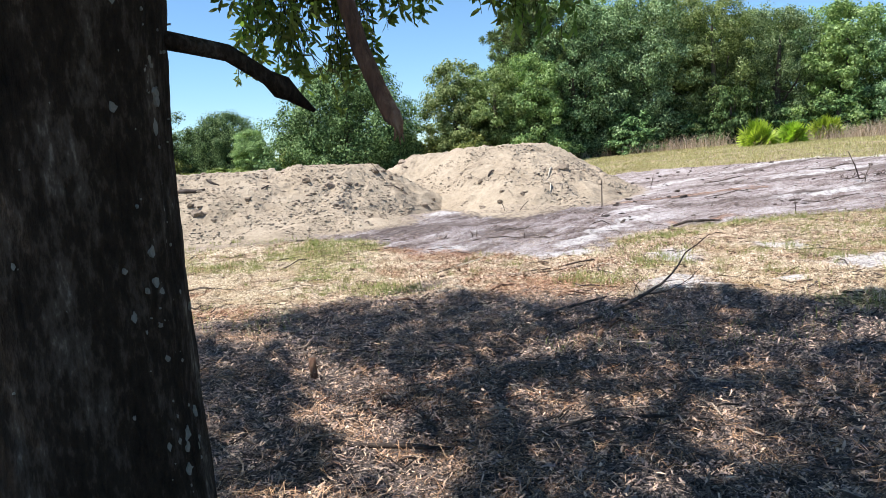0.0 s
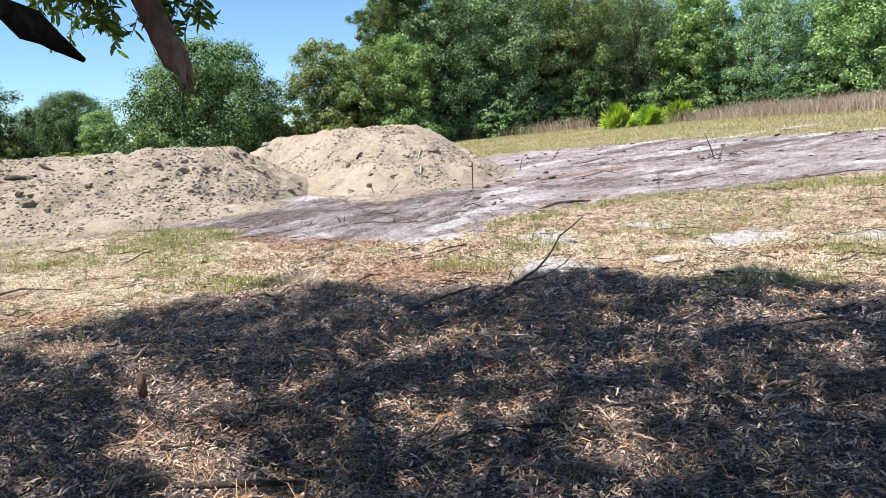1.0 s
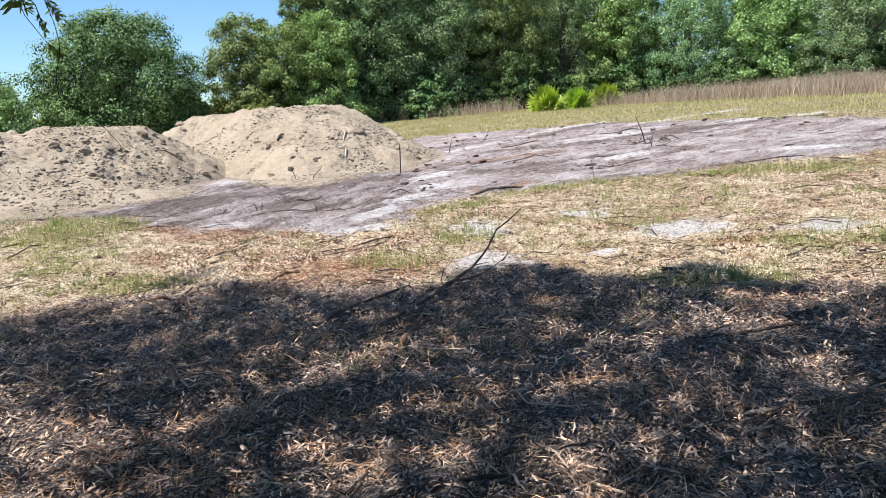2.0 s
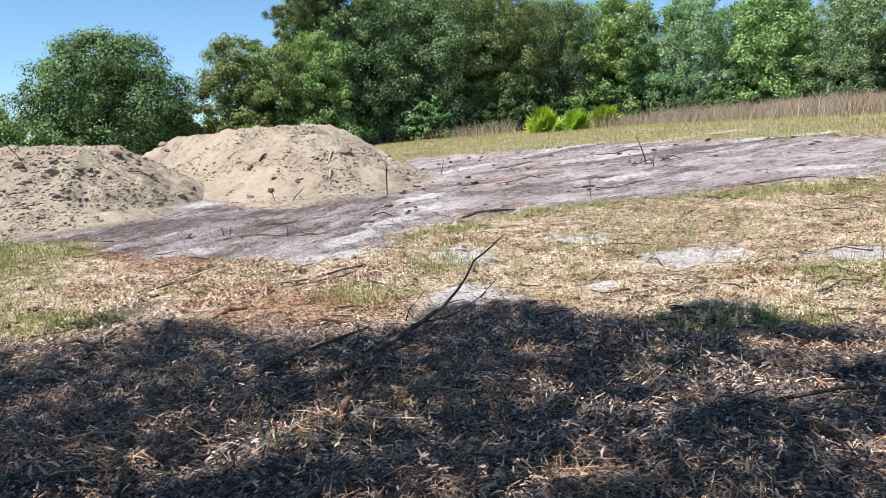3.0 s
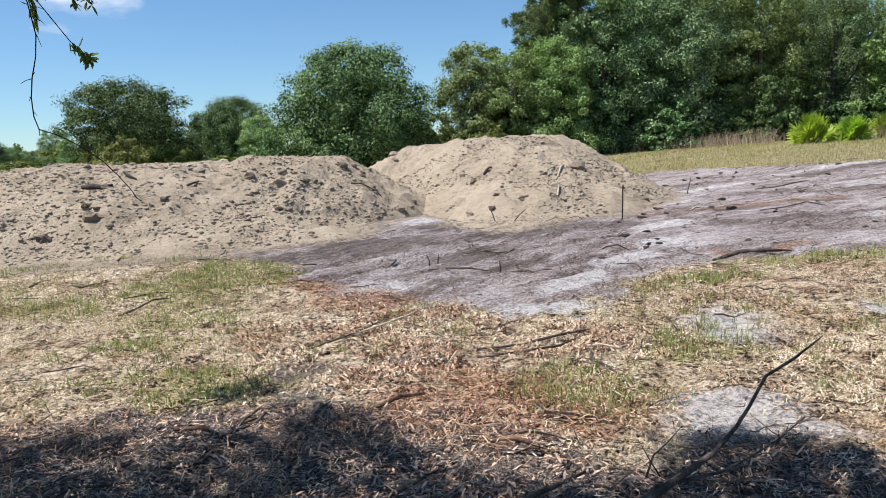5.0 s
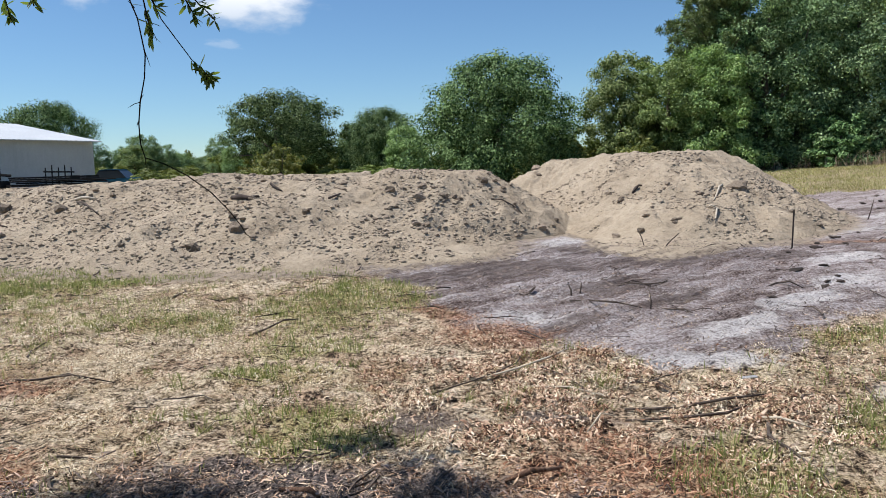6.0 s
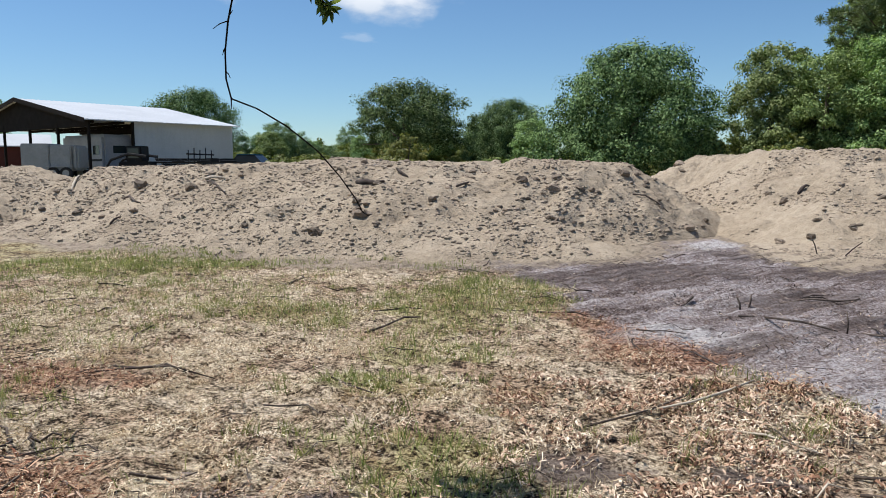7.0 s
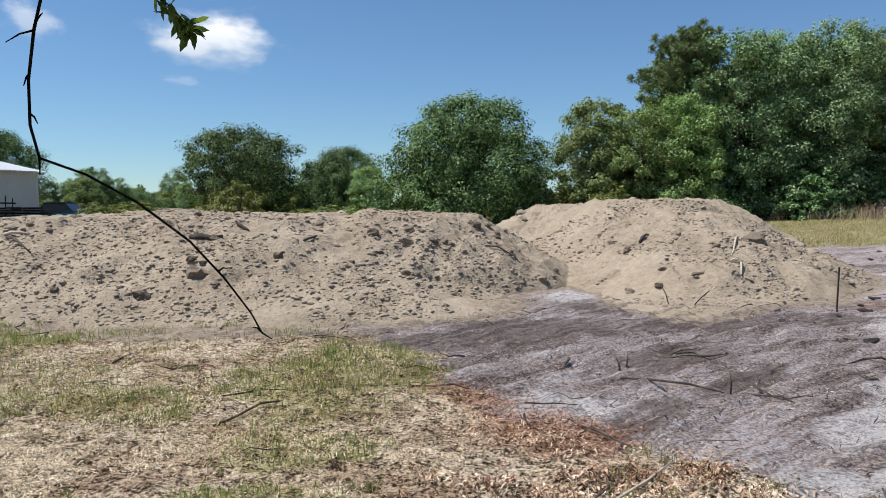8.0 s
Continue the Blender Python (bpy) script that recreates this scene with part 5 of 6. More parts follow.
    ends = [(0.0, 1.7, 3.0), (0.6, 4.6, 4.1), (-1.6, 5.6, 4.2), (2.2, 3.6, 4.6), (3.4, 1.0, 4.8), (1.4, -1.8, 4.4), (-2.8, 0.6, 4.6), (-2.4, 3.6, 4.3), (0.4, 1.2, 6.4), (4.6, 3.2, 5.2)]
    for k, e in enumerate(ends):
        z0 = 2.6 + 0.28 * k
        root = (cx + 0.02 * z0, cy, z0)
        mid = (root[0] * 0.5 + e[0] * 0.5, root[1] * 0.5 + e[1] * 0.5, root[2] * 0.35 + e[2] * 0.65)
        limbs.tube([root, mid, e], [0.055, 0.032, 0.012], 8, 0.1, k)
    part("limbs", limbs, M_BARK, ob, even=True)
    # crown: sprigs whose shadow gives the dappled shade on the mulch
    slope_x, slope_y = SUN_DIR.x / -SUN_DIR.z, SUN_DIR.y / -SUN_DIR.z
    n = 15500
    gx, gy = rnd.uniform(-5, 8.5, n), rnd.uniform(-1.5, 7.7, n)
    lit = inside(gx, gy, SHADE) + 0.12 * fbm(gx * 2.2, gy * 2.2, 111)
    for isle in ISLES:
        lit = np.maximum(lit, 0.3 * spot(gx, gy, *isle))
    ok = lit > 0.06
    for hx, hy, rx, ry in GAPS:
        ok &= spot(gx, gy, hx, hy, rx + 0.068, ry + 0.064) + 0.18 * fbm(gx * 5, gy * 5, 113) < 0
    ok &= value_noise(gx * 1.6, gy * 1.6, 115) < 0.95
    gx, gy = gx[ok], gy[ok]
    m = len(gx)
    low = 1.9 + 0.30 * np.hypot(gx - 0.7, gy + 0.7)
    z = np.maximum(low, 4.2) + rnd.uniform(0, 1.8, m)
    c = np.stack([gx - slope_x * z, gy - slope_y * z, z], 1)
    per = 13
    p = np.repeat(c, per, axis=0)
    stem = rnd.normal(size=(m, 3)) * np.array([1, 1, 0.5])
    stem /= np.linalg.norm(stem, axis=1, keepdims=True)
    along = np.tile(np.linspace(-0.11, 0.11, per), m)[:, None]
    p = p + np.repeat(stem, per, axis=0) * along + rnd.normal(size=(m * per, 3)) * 0.03
    u = np.repeat(stem, per, axis=0) * 0.6 + rnd.normal(size=(m * per, 3)) * 0.7
    nrm = rnd.normal(size=(m * per, 3)) * 0.5 + np.array([0, 0, 1.0])
    v, f = leaf_hex(p, u, nrm, rnd.uniform(0.07, 0.11, m * per), rnd.uniform(0.034, 0.05, m * per))
    part("crown", fast_mesh("crown", v, f), M_OAK_LEAF, ob)
    # low sprigs that hang into view: centre, spread, count
    groups = [((-0.15, 4.05, 2.02), 0.11, 8), ((0.05, 4.1, 2.06), 0.09, 6), ((-0.42, 4.0, 2.03), 0.11, 8), ((-0.7, 4.1, 2.15), 0.1, 6), ((-0.55, 3.78, 2.30), 0.20, 16), ((-0.30, 3.84, 2.28), 0.22, 18), ((-0.10, 3.88, 2.32), 0.22, 16), ((0.14, 3.92, 2.42), 0.18, 12), ((0.36, 3.95, 2.40), 0.13, 8), ((-0.4, 3.9, 2.55), 0.3, 24),
              ((0.0, 3.9, 2.65), 0.3, 24), ((0.84, 3.55, 2.27), 0.10, 8), ((1.0, 3.53, 2.2), 0.11, 9), ((1.2, 3.5, 2.24), 0.10, 7), ((1.05, 3.55, 2.45), 0.2, 14)]
    for (gx0, gy0, gz0), spread, count in groups:
        twig = Shape()
        pts, us = [], []
        for k in range(int(count * 1.7)):
            end = Vector((gx0, gy0, gz0)) + Vector(rnd.normal(size=3)) * spread * 0.6
            root = Vector((gx0, gy0, gz0 + spread + 0.35)) + Vector(rnd.normal(size=3)) * spread * 0.3
            mid = root.lerp(end, 0.5) + Vector(rnd.normal(size=3)) * 0.03
            twig.tube([root, mid, end], [0.004, 0.003, 0.0015], 4)
            d = (end - mid).normalized()
            for j in range(9):
                pts.append(end - d * 0.16 * rnd.random())
                us.append(d * 0.5 + Vector(rnd.normal(size=3)) * 0.7)
        part("twig", twig, M_BARK, ob)
        k = len(pts)
        v, f = leaf_hex(np.array(pts), np.array(us), rnd.normal(size=(k, 3)), rnd.uniform(0.06, 0.09, k), rnd.uniform(0.02, 0.03, k))
        part("leaves", fast_mesh("leaves", v, f), M_OAK_LEAF, ob)
    # the thin bare shoot that dangles in front of the piles, and the leafy twig beside it
    s = Shape()
    s.tube([(-0.62, 5.90, 3.40), (-0.60, 6.20, 2.60), (-0.53, 6.36, 2.16), (-0.515, 6.37, 2.02), (-0.535, 6.38, 1.93), (-0.566, 6.382, 1.836), (-0.578, 6.38, 1.75), (-0.574, 6.376, 1.67), (-0.555, 6.373, 1.612), (-0.50, 6.42, 1.585),
            (-0.44, 6.48, 1.535), (-0.37, 6.54, 1.46), (-0.32, 6.58, 1.385), (-0.275, 6.60, 1.315), (-0.255, 6.605, 1.275), (-0.235, 6.61, 1.262)],
           [0.0042, 0.0034, 0.0028, 0.0026, 0.0026, 0.0028, 0.0024, 0.0026, 0.003, 0.0025, 0.0023, 0.0022, 0.0021, 0.002, 0.0017, 0.001], 6, 0.25, 9)
    for q, d in (((-0.566, 6.382, 1.836), (-0.05, -0.01, -0.02)), ((-0.566, 6.382, 1.84), (0.02, 0.0, 0.025)), ((-0.577, 6.38, 1.76), (-0.012, 0.0, -0.02)), ((-0.575, 6.378, 1.69), (0.015, 0.0, -0.018)), ((-0.555, 6.373, 1.612), (0.0, 0.0, -0.03)),
                 ((-0.52, 6.37, 2.04), (0.025, 0.0, -0.07)), ((-0.33, 6.575, 1.40), (0.02, 0.0, 0.005)), ((-0.256, 6.605, 1.277), (-0.02, 0.0, 0.008)), ((-0.54, 6.36, 2.2), (-0.03, 0.0, 0.03))):
        s.tube([q, tuple(np.add(q, np.multiply(d, 0.5)) + (0, 0, 0.004)), tuple(np.add(q, d))], [0.0022, 0.0017, 0.0008], 4)
    part("dangling_shoot", s, M_BARK, ob, "thin bare drooping shoot")
    s = Shape()
    paths = [[(-1.030, 6.400, 3.310), (-0.930, 6.850, 2.610), (-0.880, 6.980, 2.300), (-0.780, 7.060, 2.110), (-0.690, 7.100, 2.010)], [(-0.930, 6.600, 2.610), (-0.700, 6.620, 2.320), (-0.660, 6.610, 2.140)],
             [(-0.930, 6.850, 2.610), (-0.730, 7.000, 2.410), (-0.630, 7.060, 2.290)]]
    pts, us = [], []
    paths += [[(-1.0, 6.6, 2.95), (-0.72, 6.82, 2.5), (-0.63, 6.9, 2.27)], [(-1.0, 6.6, 2.95), (-0.9, 6.8, 2.55), (-0.83, 6.88, 2.33)], [(-1.03, 6.4, 3.31), (-1.6, 6.7, 2.75), (-1.72, 6.9, 2.38)],
              [(-1.03, 6.4, 3.31), (-1.45, 6.75, 2.7), (-1.56, 6.9, 2.41)]]
    for path, count in zip(paths, (40, 26, 18, 30, 30, 26, 22)):
        s.tube(path, [0.004, 0.0036, 0.003, 0.0025, 0.0015][:len(path)], 5, 0.15, count)
        a0, b0 = Vector(path[-2]), Vector(path[-1])
        d = (b0 - a0).normalized()
        for k in range(count):
            base = b0 - d * 0.14 * rnd.random() ** 1.6 + Vector(rnd.normal(size=3)) * 0.006
            pts.append(base)
            us.append(d * 0.6 + Vector(rnd.normal(size=3)) * 0.75 + Vector((0, 0, -0.2)))
    part("leafy_twig", s, M_BARK, ob)
    k = len(pts)
    v, f = leaf_hex(np.array(pts), np.array(us), rnd.normal(size=(k, 3)) * 0.6 + np.array([0, 0, 0.8]), rnd.uniform(0.045, 0.075, k), rnd.uniform(0.014, 0.022, k))
    part("leaves", fast_mesh("leaves", v, f), M_OAK_LEAF, ob)


shade_tree()


# ---- sticks, stakes and scraps ----
def drape(points, lift):
    return [(x, y, max(float(ground_z(x, y)), float(pile_z(x, y))) + h + lift) for x, y, h in points]


def stick(name, label, points, radii, mat=M_TWIG, category="stick", group="", forks=(), sides=7):
    ob_shape = Shape()
    ob_shape.tube(drape(points, radii[0] * 0.8), radii, sides, 0.15, len(points))
    ob = tagged(part(name, ob_shape, mat, even=True), label, category, group)
    for fork, r in forks:
        f = Shape()
        f.tube(drape(fork, r), [r, r * 0.7, r * 0.35][:len(fork)] + [r * 0.35] * (len(fork) - 3), 5, 0.15, 2)
        part("side_twig", f, mat, ob, even=True)
    return ob


# sticks on the piles: both ends and the radius
PILE_STICKS = ((-9.81, 15.89, -9.32, 15.92, 0.03), (-9.66, 15.78, -8.71, 15.27, 0.022), (-12.95, 15.22, -13.6, 15.96, 0.03), (-6.23, 15.91, -5.53, 15.68, 0.05), (-4.38, 16.18, -4.32, 16.57, 0.025), (-1.8, 18.29, -1.17, 18.27, 0.016), (0.92, 19.45, 1.09, 19.75, 0.03), (-11.43, 15.29, -10.22, 14.61, 0.025), (-10.04, 13.77, -10.08, 14.05, 0.02), (-5.85, 16.7, -5.45, 16.39, 0.03), (2.66, 19.6, 2.43, 18.58, 0.022), (2.29, 17.91, 2.46, 17.91, 0.018), (2.46, 17.91, 2.37, 17.3, 0.018))


def build_sticks():
    stick("fallen_branch", "dark bare forked branch lying half in the shade", [(1.10, 4.95, 0.0), (1.36, 5.24, 0.02), (1.64, 5.55, 0.03), (1.88, 5.84, 0.05), (2.09, 6.0, 0.09), (2.30, 6.12, 0.17), (2.42, 6.22, 0.25), (2.50, 6.31, 0.33), (2.59, 6.38, 0.40), (2.70, 6.38, 0.47), (2.83, 6.40, 0.545)],
          [0.010, 0.016, 0.020, 0.019, 0.016, 0.011, 0.009, 0.008, 0.0075, 0.006, 0.0025], category="branch", sides=9,
          forks=(([(2.05, 5.98, 0.07), (2.33, 6.12, 0.09), (2.46, 6.18, 0.145), (2.58, 6.22, 0.205), (2.69, 6.21, 0.275)], 0.0095), ([(2.02, 6.02, 0.09), (2.06, 6.08, 0.16), (2.12, 6.1, 0.22), (2.18, 6.11, 0.30)], 0.005),
                 ([(2.3, 6.12, 0.18), (2.38, 6.14, 0.2), (2.45, 6.15, 0.205)], 0.005), ([(2.42, 6.22, 0.26), (2.44, 6.24, 0.30), (2.47, 6.24, 0.33)], 0.0035), ([(2.58, 6.22, 0.2), (2.62, 6.24, 0.235), (2.64, 6.25, 0.27)], 0.004),
                 ([(2.07, 6.0, 0.12), (2.03, 6.05, 0.17), (2.0, 6.07, 0.22)], 0.0035)))
    stick("fallen_branch", "dark bark-covered branch lying in the shaded mulch", [(0.95, 5.45, 0.0), (1.25, 5.75, 0.03), (1.55, 5.95, 0.05), (1.8, 6.2, 0.04)], [0.010, 0.014, 0.013, 0.006], category="branch")
    stick("root_stub", "twisted red-brown root stub sticking out of the mulch", [(1.46, 4.72, -0.02), (1.52, 4.84, 0.035), (1.60, 4.98, 0.05), (1.68, 5.16, 0.09), (1.74, 5.30, 0.12)], [0.020, 0.019, 0.017, 0.012, 0.005], M_RED_BARK, "root",
          forks=(([(1.55, 4.9, 0.04), (1.5, 5.02, 0.10), (1.49, 5.1, 0.14)], 0.007), ([(1.6, 4.98, 0.05), (1.7, 5.0, 0.08), (1.82, 4.98, 0.04)], 0.010)))
    stick("stump_stub", "short cut sapling stub in the mulch", [(-0.56, 4.28, -0.03), (-0.565, 4.29, 0.05), (-0.57, 4.3, 0.12)], [0.028, 0.026, 0.024], M_RED_BARK, "stub")
    bark = [("bark_strip", [(1.30, 6.68, 0.01), (1.5, 6.58, 0.04), (1.72, 6.46, 0.0)], 0.022), ("bark_strip", [(1.38, 6.60, 0.0), (1.55, 6.50, 0.03), (1.75, 6.42, 0.02)], 0.016), ("bark_strip", [(1.28, 6.74, 0.0), (1.5, 6.66, 0.02), (1.68, 6.6, 0.0)], 0.012),
            ("bark_strip", [(-0.32, 6.86, 0.0), (-0.15, 6.84, 0.03), (0.02, 6.81, 0.0)], 0.022), ("bark_strip", [(0.72, 7.2, 0.0), (0.85, 7.25, 0.06), (0.98, 7.4, 0.02)], 0.028), ("bark_strip", [(0.7, 7.1, 0.0), (0.8, 7.16, 0.03), (0.95, 7.18, 0.0)], 0.02)]
    for name, pts, r in bark:
        stick(name, "curled strip of rust-brown bark", pts, [r * 0.35, r * 0.6, r * 0.25], M_RED_BARK, "bark", "bark strips at the edge of the shade")
    stick("log", "thin dark log lying across the sand", [(3.80, 11.82, 0.0), (4.1, 11.92, 0.02), (4.45, 12.0, 0.03), (4.76, 12.08, 0.0)], [0.016, 0.026, 0.022, 0.01], M_TWIG, "log")
    # sticks from end to end, with their radius: on the mulch and the litter beside it
    by_shade = [(-0.05, 8.5, 0.4, 9.55, 0.009), (1.25, 8.2, 2.02, 8.63, 0.012), (1.24, 8.38, 2.08, 8.7, 0.013), (4.2, 8.95, 5.0, 8.2, 0.007),
                (2.3, 5.35, 2.72, 5.75, 0.014), (2.9, 5.2, 3.15, 5.45, 0.016), (3.1, 4.3, 3.9, 4.2, 0.014), (0.9, 3.0, 1.8, 3.05, 0.012), (-0.3, 3.1, 0.5, 2.9, 0.02),
                (-3.6, 7.9, -2.5, 8.3, 0.01), (-3.4, 8.25, -2.7, 8.25, 0.012), (2.6, 3.3, 3.6, 3.35, 0.015)]
    # and out on the straw and the sand
    on_sand = [(-2.34, 9.92, -2.05, 10.4, 0.014), (0.84, 12.55, 1.54, 12.86, 0.012), (0.5, 11.85, 1.28, 11.25, 0.013), (1.42, 11.38, 1.74, 11.08, 0.012),
               (1.55, 11.6, 1.74, 11.1, 0.008), (2.6, 12.85, 2.98, 12.7, 0.015), (-1.2, 11.1, -0.7, 11.05, 0.012), (0.2, 10.3, 0.55, 9.9, 0.01),
               (-0.2, 10.6, -0.05, 10.1, 0.009), (6.6, 13.2, 7.5, 12.9, 0.015), (8.0, 11.6, 9.4, 11.2, 0.014), (5.6, 15.8, 6.5, 15.4, 0.016),
               (6.7, 19.5, 7.8, 19.5, 0.02), (9.0, 18.2, 10.0, 18.1, 0.02)]
    bent = random.Random(31)
    for x0, y0, x1, y1, r in by_shade + on_sand:
        side = bent.uniform(-0.14, 0.14)
        mids = [(x0 + (x1 - x0) * q - (y1 - y0) * side * b, y0 + (y1 - y0) * q + (x1 - x0) * side * b, h) for q, b, h in ((0.35, 0.9, 0.02), (0.7, 1.0, 0.045))]
        pts = [(x0, y0, 0.0)] + mids + [(x1, y1, 0.02)]
        stick("dry_stick", "thin dry stick lying on the ground", pts, [r * 0.7] * (len(pts) - 1) + [r * 0.35], M_TWIG, "stick", "sticks lying about")
    for pts, r in (([(0.10, 8.75, 0.02), (0.45, 9.0, 0.05), (0.62, 9.3, 0.03), (0.75, 9.55, 0.05)], 0.010), ([(0.55, 8.75, 0.01), (0.85, 8.72, 0.03), (1.1, 8.6, 0.02)], 0.009), ([(1.05, 7.95, 0.02), (1.12, 8.05, 0.09), (1.2, 8.08, 0.08)], 0.006),
                   ([(1.9, 8.4, 0.01), (2.1, 8.2, 0.03), (2.4, 8.1, 0.01)], 0.010)):
        stick("pale_stick", "pale weathered stick lying among dead leaves", pts, [r * 0.8] * (len(pts) - 1) + [r * 0.4], M_PALE_TWIG, "stick", "pale sticks lying about")
    up = [((0.50, 12.05), (0.46, 12.08), 0.13, 0.018), ((0.55, 12.35), (0.57, 12.4), 0.1, 0.016), ((1.36, 11.5), (1.35, 11.5), 0.2, 0.012), ((8.7, 15.3), (8.45, 15.3), 0.62, 0.025), ((8.72, 15.25), (8.95, 15.35), 0.3, 0.02), ((5.95, 11.95), (5.93, 11.97), 0.3, 0.012),
          ((1.22, 16.1), (1.1, 16.1), 0.28, 0.014), ((1.5, 16.0), (1.75, 16.05), 0.2, 0.016), ((5.5, 20.5), (5.6, 20.5), 0.35, 0.02)]
    for (x0, y0), (x1, y1), h, r in up:
        stick("upright_twig", "dark broken twig standing in the sand", [(x0, y0, -0.05), ((x0 + x1) / 2 + 0.01, (y0 + y1) / 2, h * 0.5), (x1, y1, h)], [r * 0.6, r * 0.55, r * 0.35], M_TWIG, "twig", "twigs standing in the sand")
    # brush heap round the tall twig out on the sand
    s, rnd = Shape(), random.Random(5)
    for k in range(20):
        x, y, a = 8.7 + rnd.gauss(0, 0.28), 15.3 + rnd.gauss(0, 0.28), rnd.uniform(0, 6.3)
        L = rnd.uniform(0.08, 0.35)
        s.tube([(x, y, float(ground_z(x, y)) + 0.02), (x + math.cos(a) * L / 2, y + math.sin(a) * L / 2, float(ground_z(x, y)) + rnd.uniform(0.02, 0.09)),
                (x + math.cos(a) * L, y + math.sin(a) * L, float(ground_z(x, y)) + rnd.uniform(0.02, 0.12))], [0.012, 0.01, 0.005], 4)
    tagged(part("brush_heap", s, M_TWIG), "small heap of dark brushwood on the sand", "brush", kind="stuff")
    # dark lumps of rooty earth torn up on the sand
    lumps = [clod_mesh(20 + k, 0.4) for k in range(4)]
    for me in lumps:
        me.materials[0] = M_LUMP
    for k in range(300):
        x, y = rnd.uniform(2.5, 13), rnd.uniform(11.5, 26)
        if float(cover(np.array([x]), np.array([y]))["bare"][0]) > 0.8 and float(pile_z(x, y) - broad(x, y)) < 0:
            r = 0.014 + 0.05 * rnd.random() ** 2.5
            ob = new("earth_lump", lumps[k % 4])
            ob.matrix_basis = pose(x, y, float(ground_z(x, y)) + r * 0.15, rnd.uniform(-15, 15), rnd.uniform(-15, 15), rnd.uniform(0, 360)) @ Matrix.Diagonal((r * rnd.uniform(0.8, 2.2), r, r * rnd.uniform(0.9, 1.6), 1))
            tagged(ob, "dark lump of rooty earth on the grey sand", "lump", "earth lumps on the sand")
    # survey stake by the large pile
    z = float(ground_z(3.42, 16.2))
    ob = thing("survey_stake", "thin weathered wooden survey stake in the sand", "stake", at=pose(3.42, 16.2, z, 2, 1, 20))
    s = Shape().box((-0.011, -0.007, -0.15), (0.011, 0.007, 0.60), bevel=0.002)
    part("stake", s, M_TWIG, ob)
    # bleached and dark sticks half buried in the piles
    for k, (x0, y0, x1, y1, r) in enumerate(PILE_STICKS):
        t = Shape()
        pts = [(x0 + (x1 - x0) * q, y0 + (y1 - y0) * q, float(pile_z(x0 + (x1 - x0) * q, y0 + (y1 - y0) * q)) + h + r * 0.5) for q, h in ((0, 0.0), (0.35, 0.04), (0.7, 0.03), (1, 0.0))]
        t.tube(pts, [r * 0.8, r, r * 0.8, r * 0.5], 7, 0.2, k)
        pale = k in (0, 2, 10, 11, 12)
        tagged(part("bleached_stick" if pale else "buried_root", t, M_PALE_TWIG if pale else M_LUMP, even=True), "bleached stick half buried in a sand pile" if pale else "dark root half buried in a sand pile", "stick" if pale else "root", "sticks in the sand piles" if pale else "roots in the sand piles")
    # a pale scrap and a dark clod at the edge of the sand
    t = Shape().box((-0.06, -0.02, 0.0), (0.06, 0.02, 0.008), bevel=0.003)
    ob = tagged(part("pale_scrap", t, M_SHADED_WHITE, at=pose(2.04, 9.19, float(ground_z(2.04, 9.19)) + 0.01, 6, -4, 20)), "small pale flat scrap on the leaf litter", "scrap")


build_sticks()


# ---- the barn and what stands by it ----
BARN = Matrix(((0.197, -0.98, 0, -40.7), (0.98, 0.197, 0, 37.8), (0, 0, 1, 0.75), (0, 0, 0, 1)))    # x along the long wall, y across to the far side


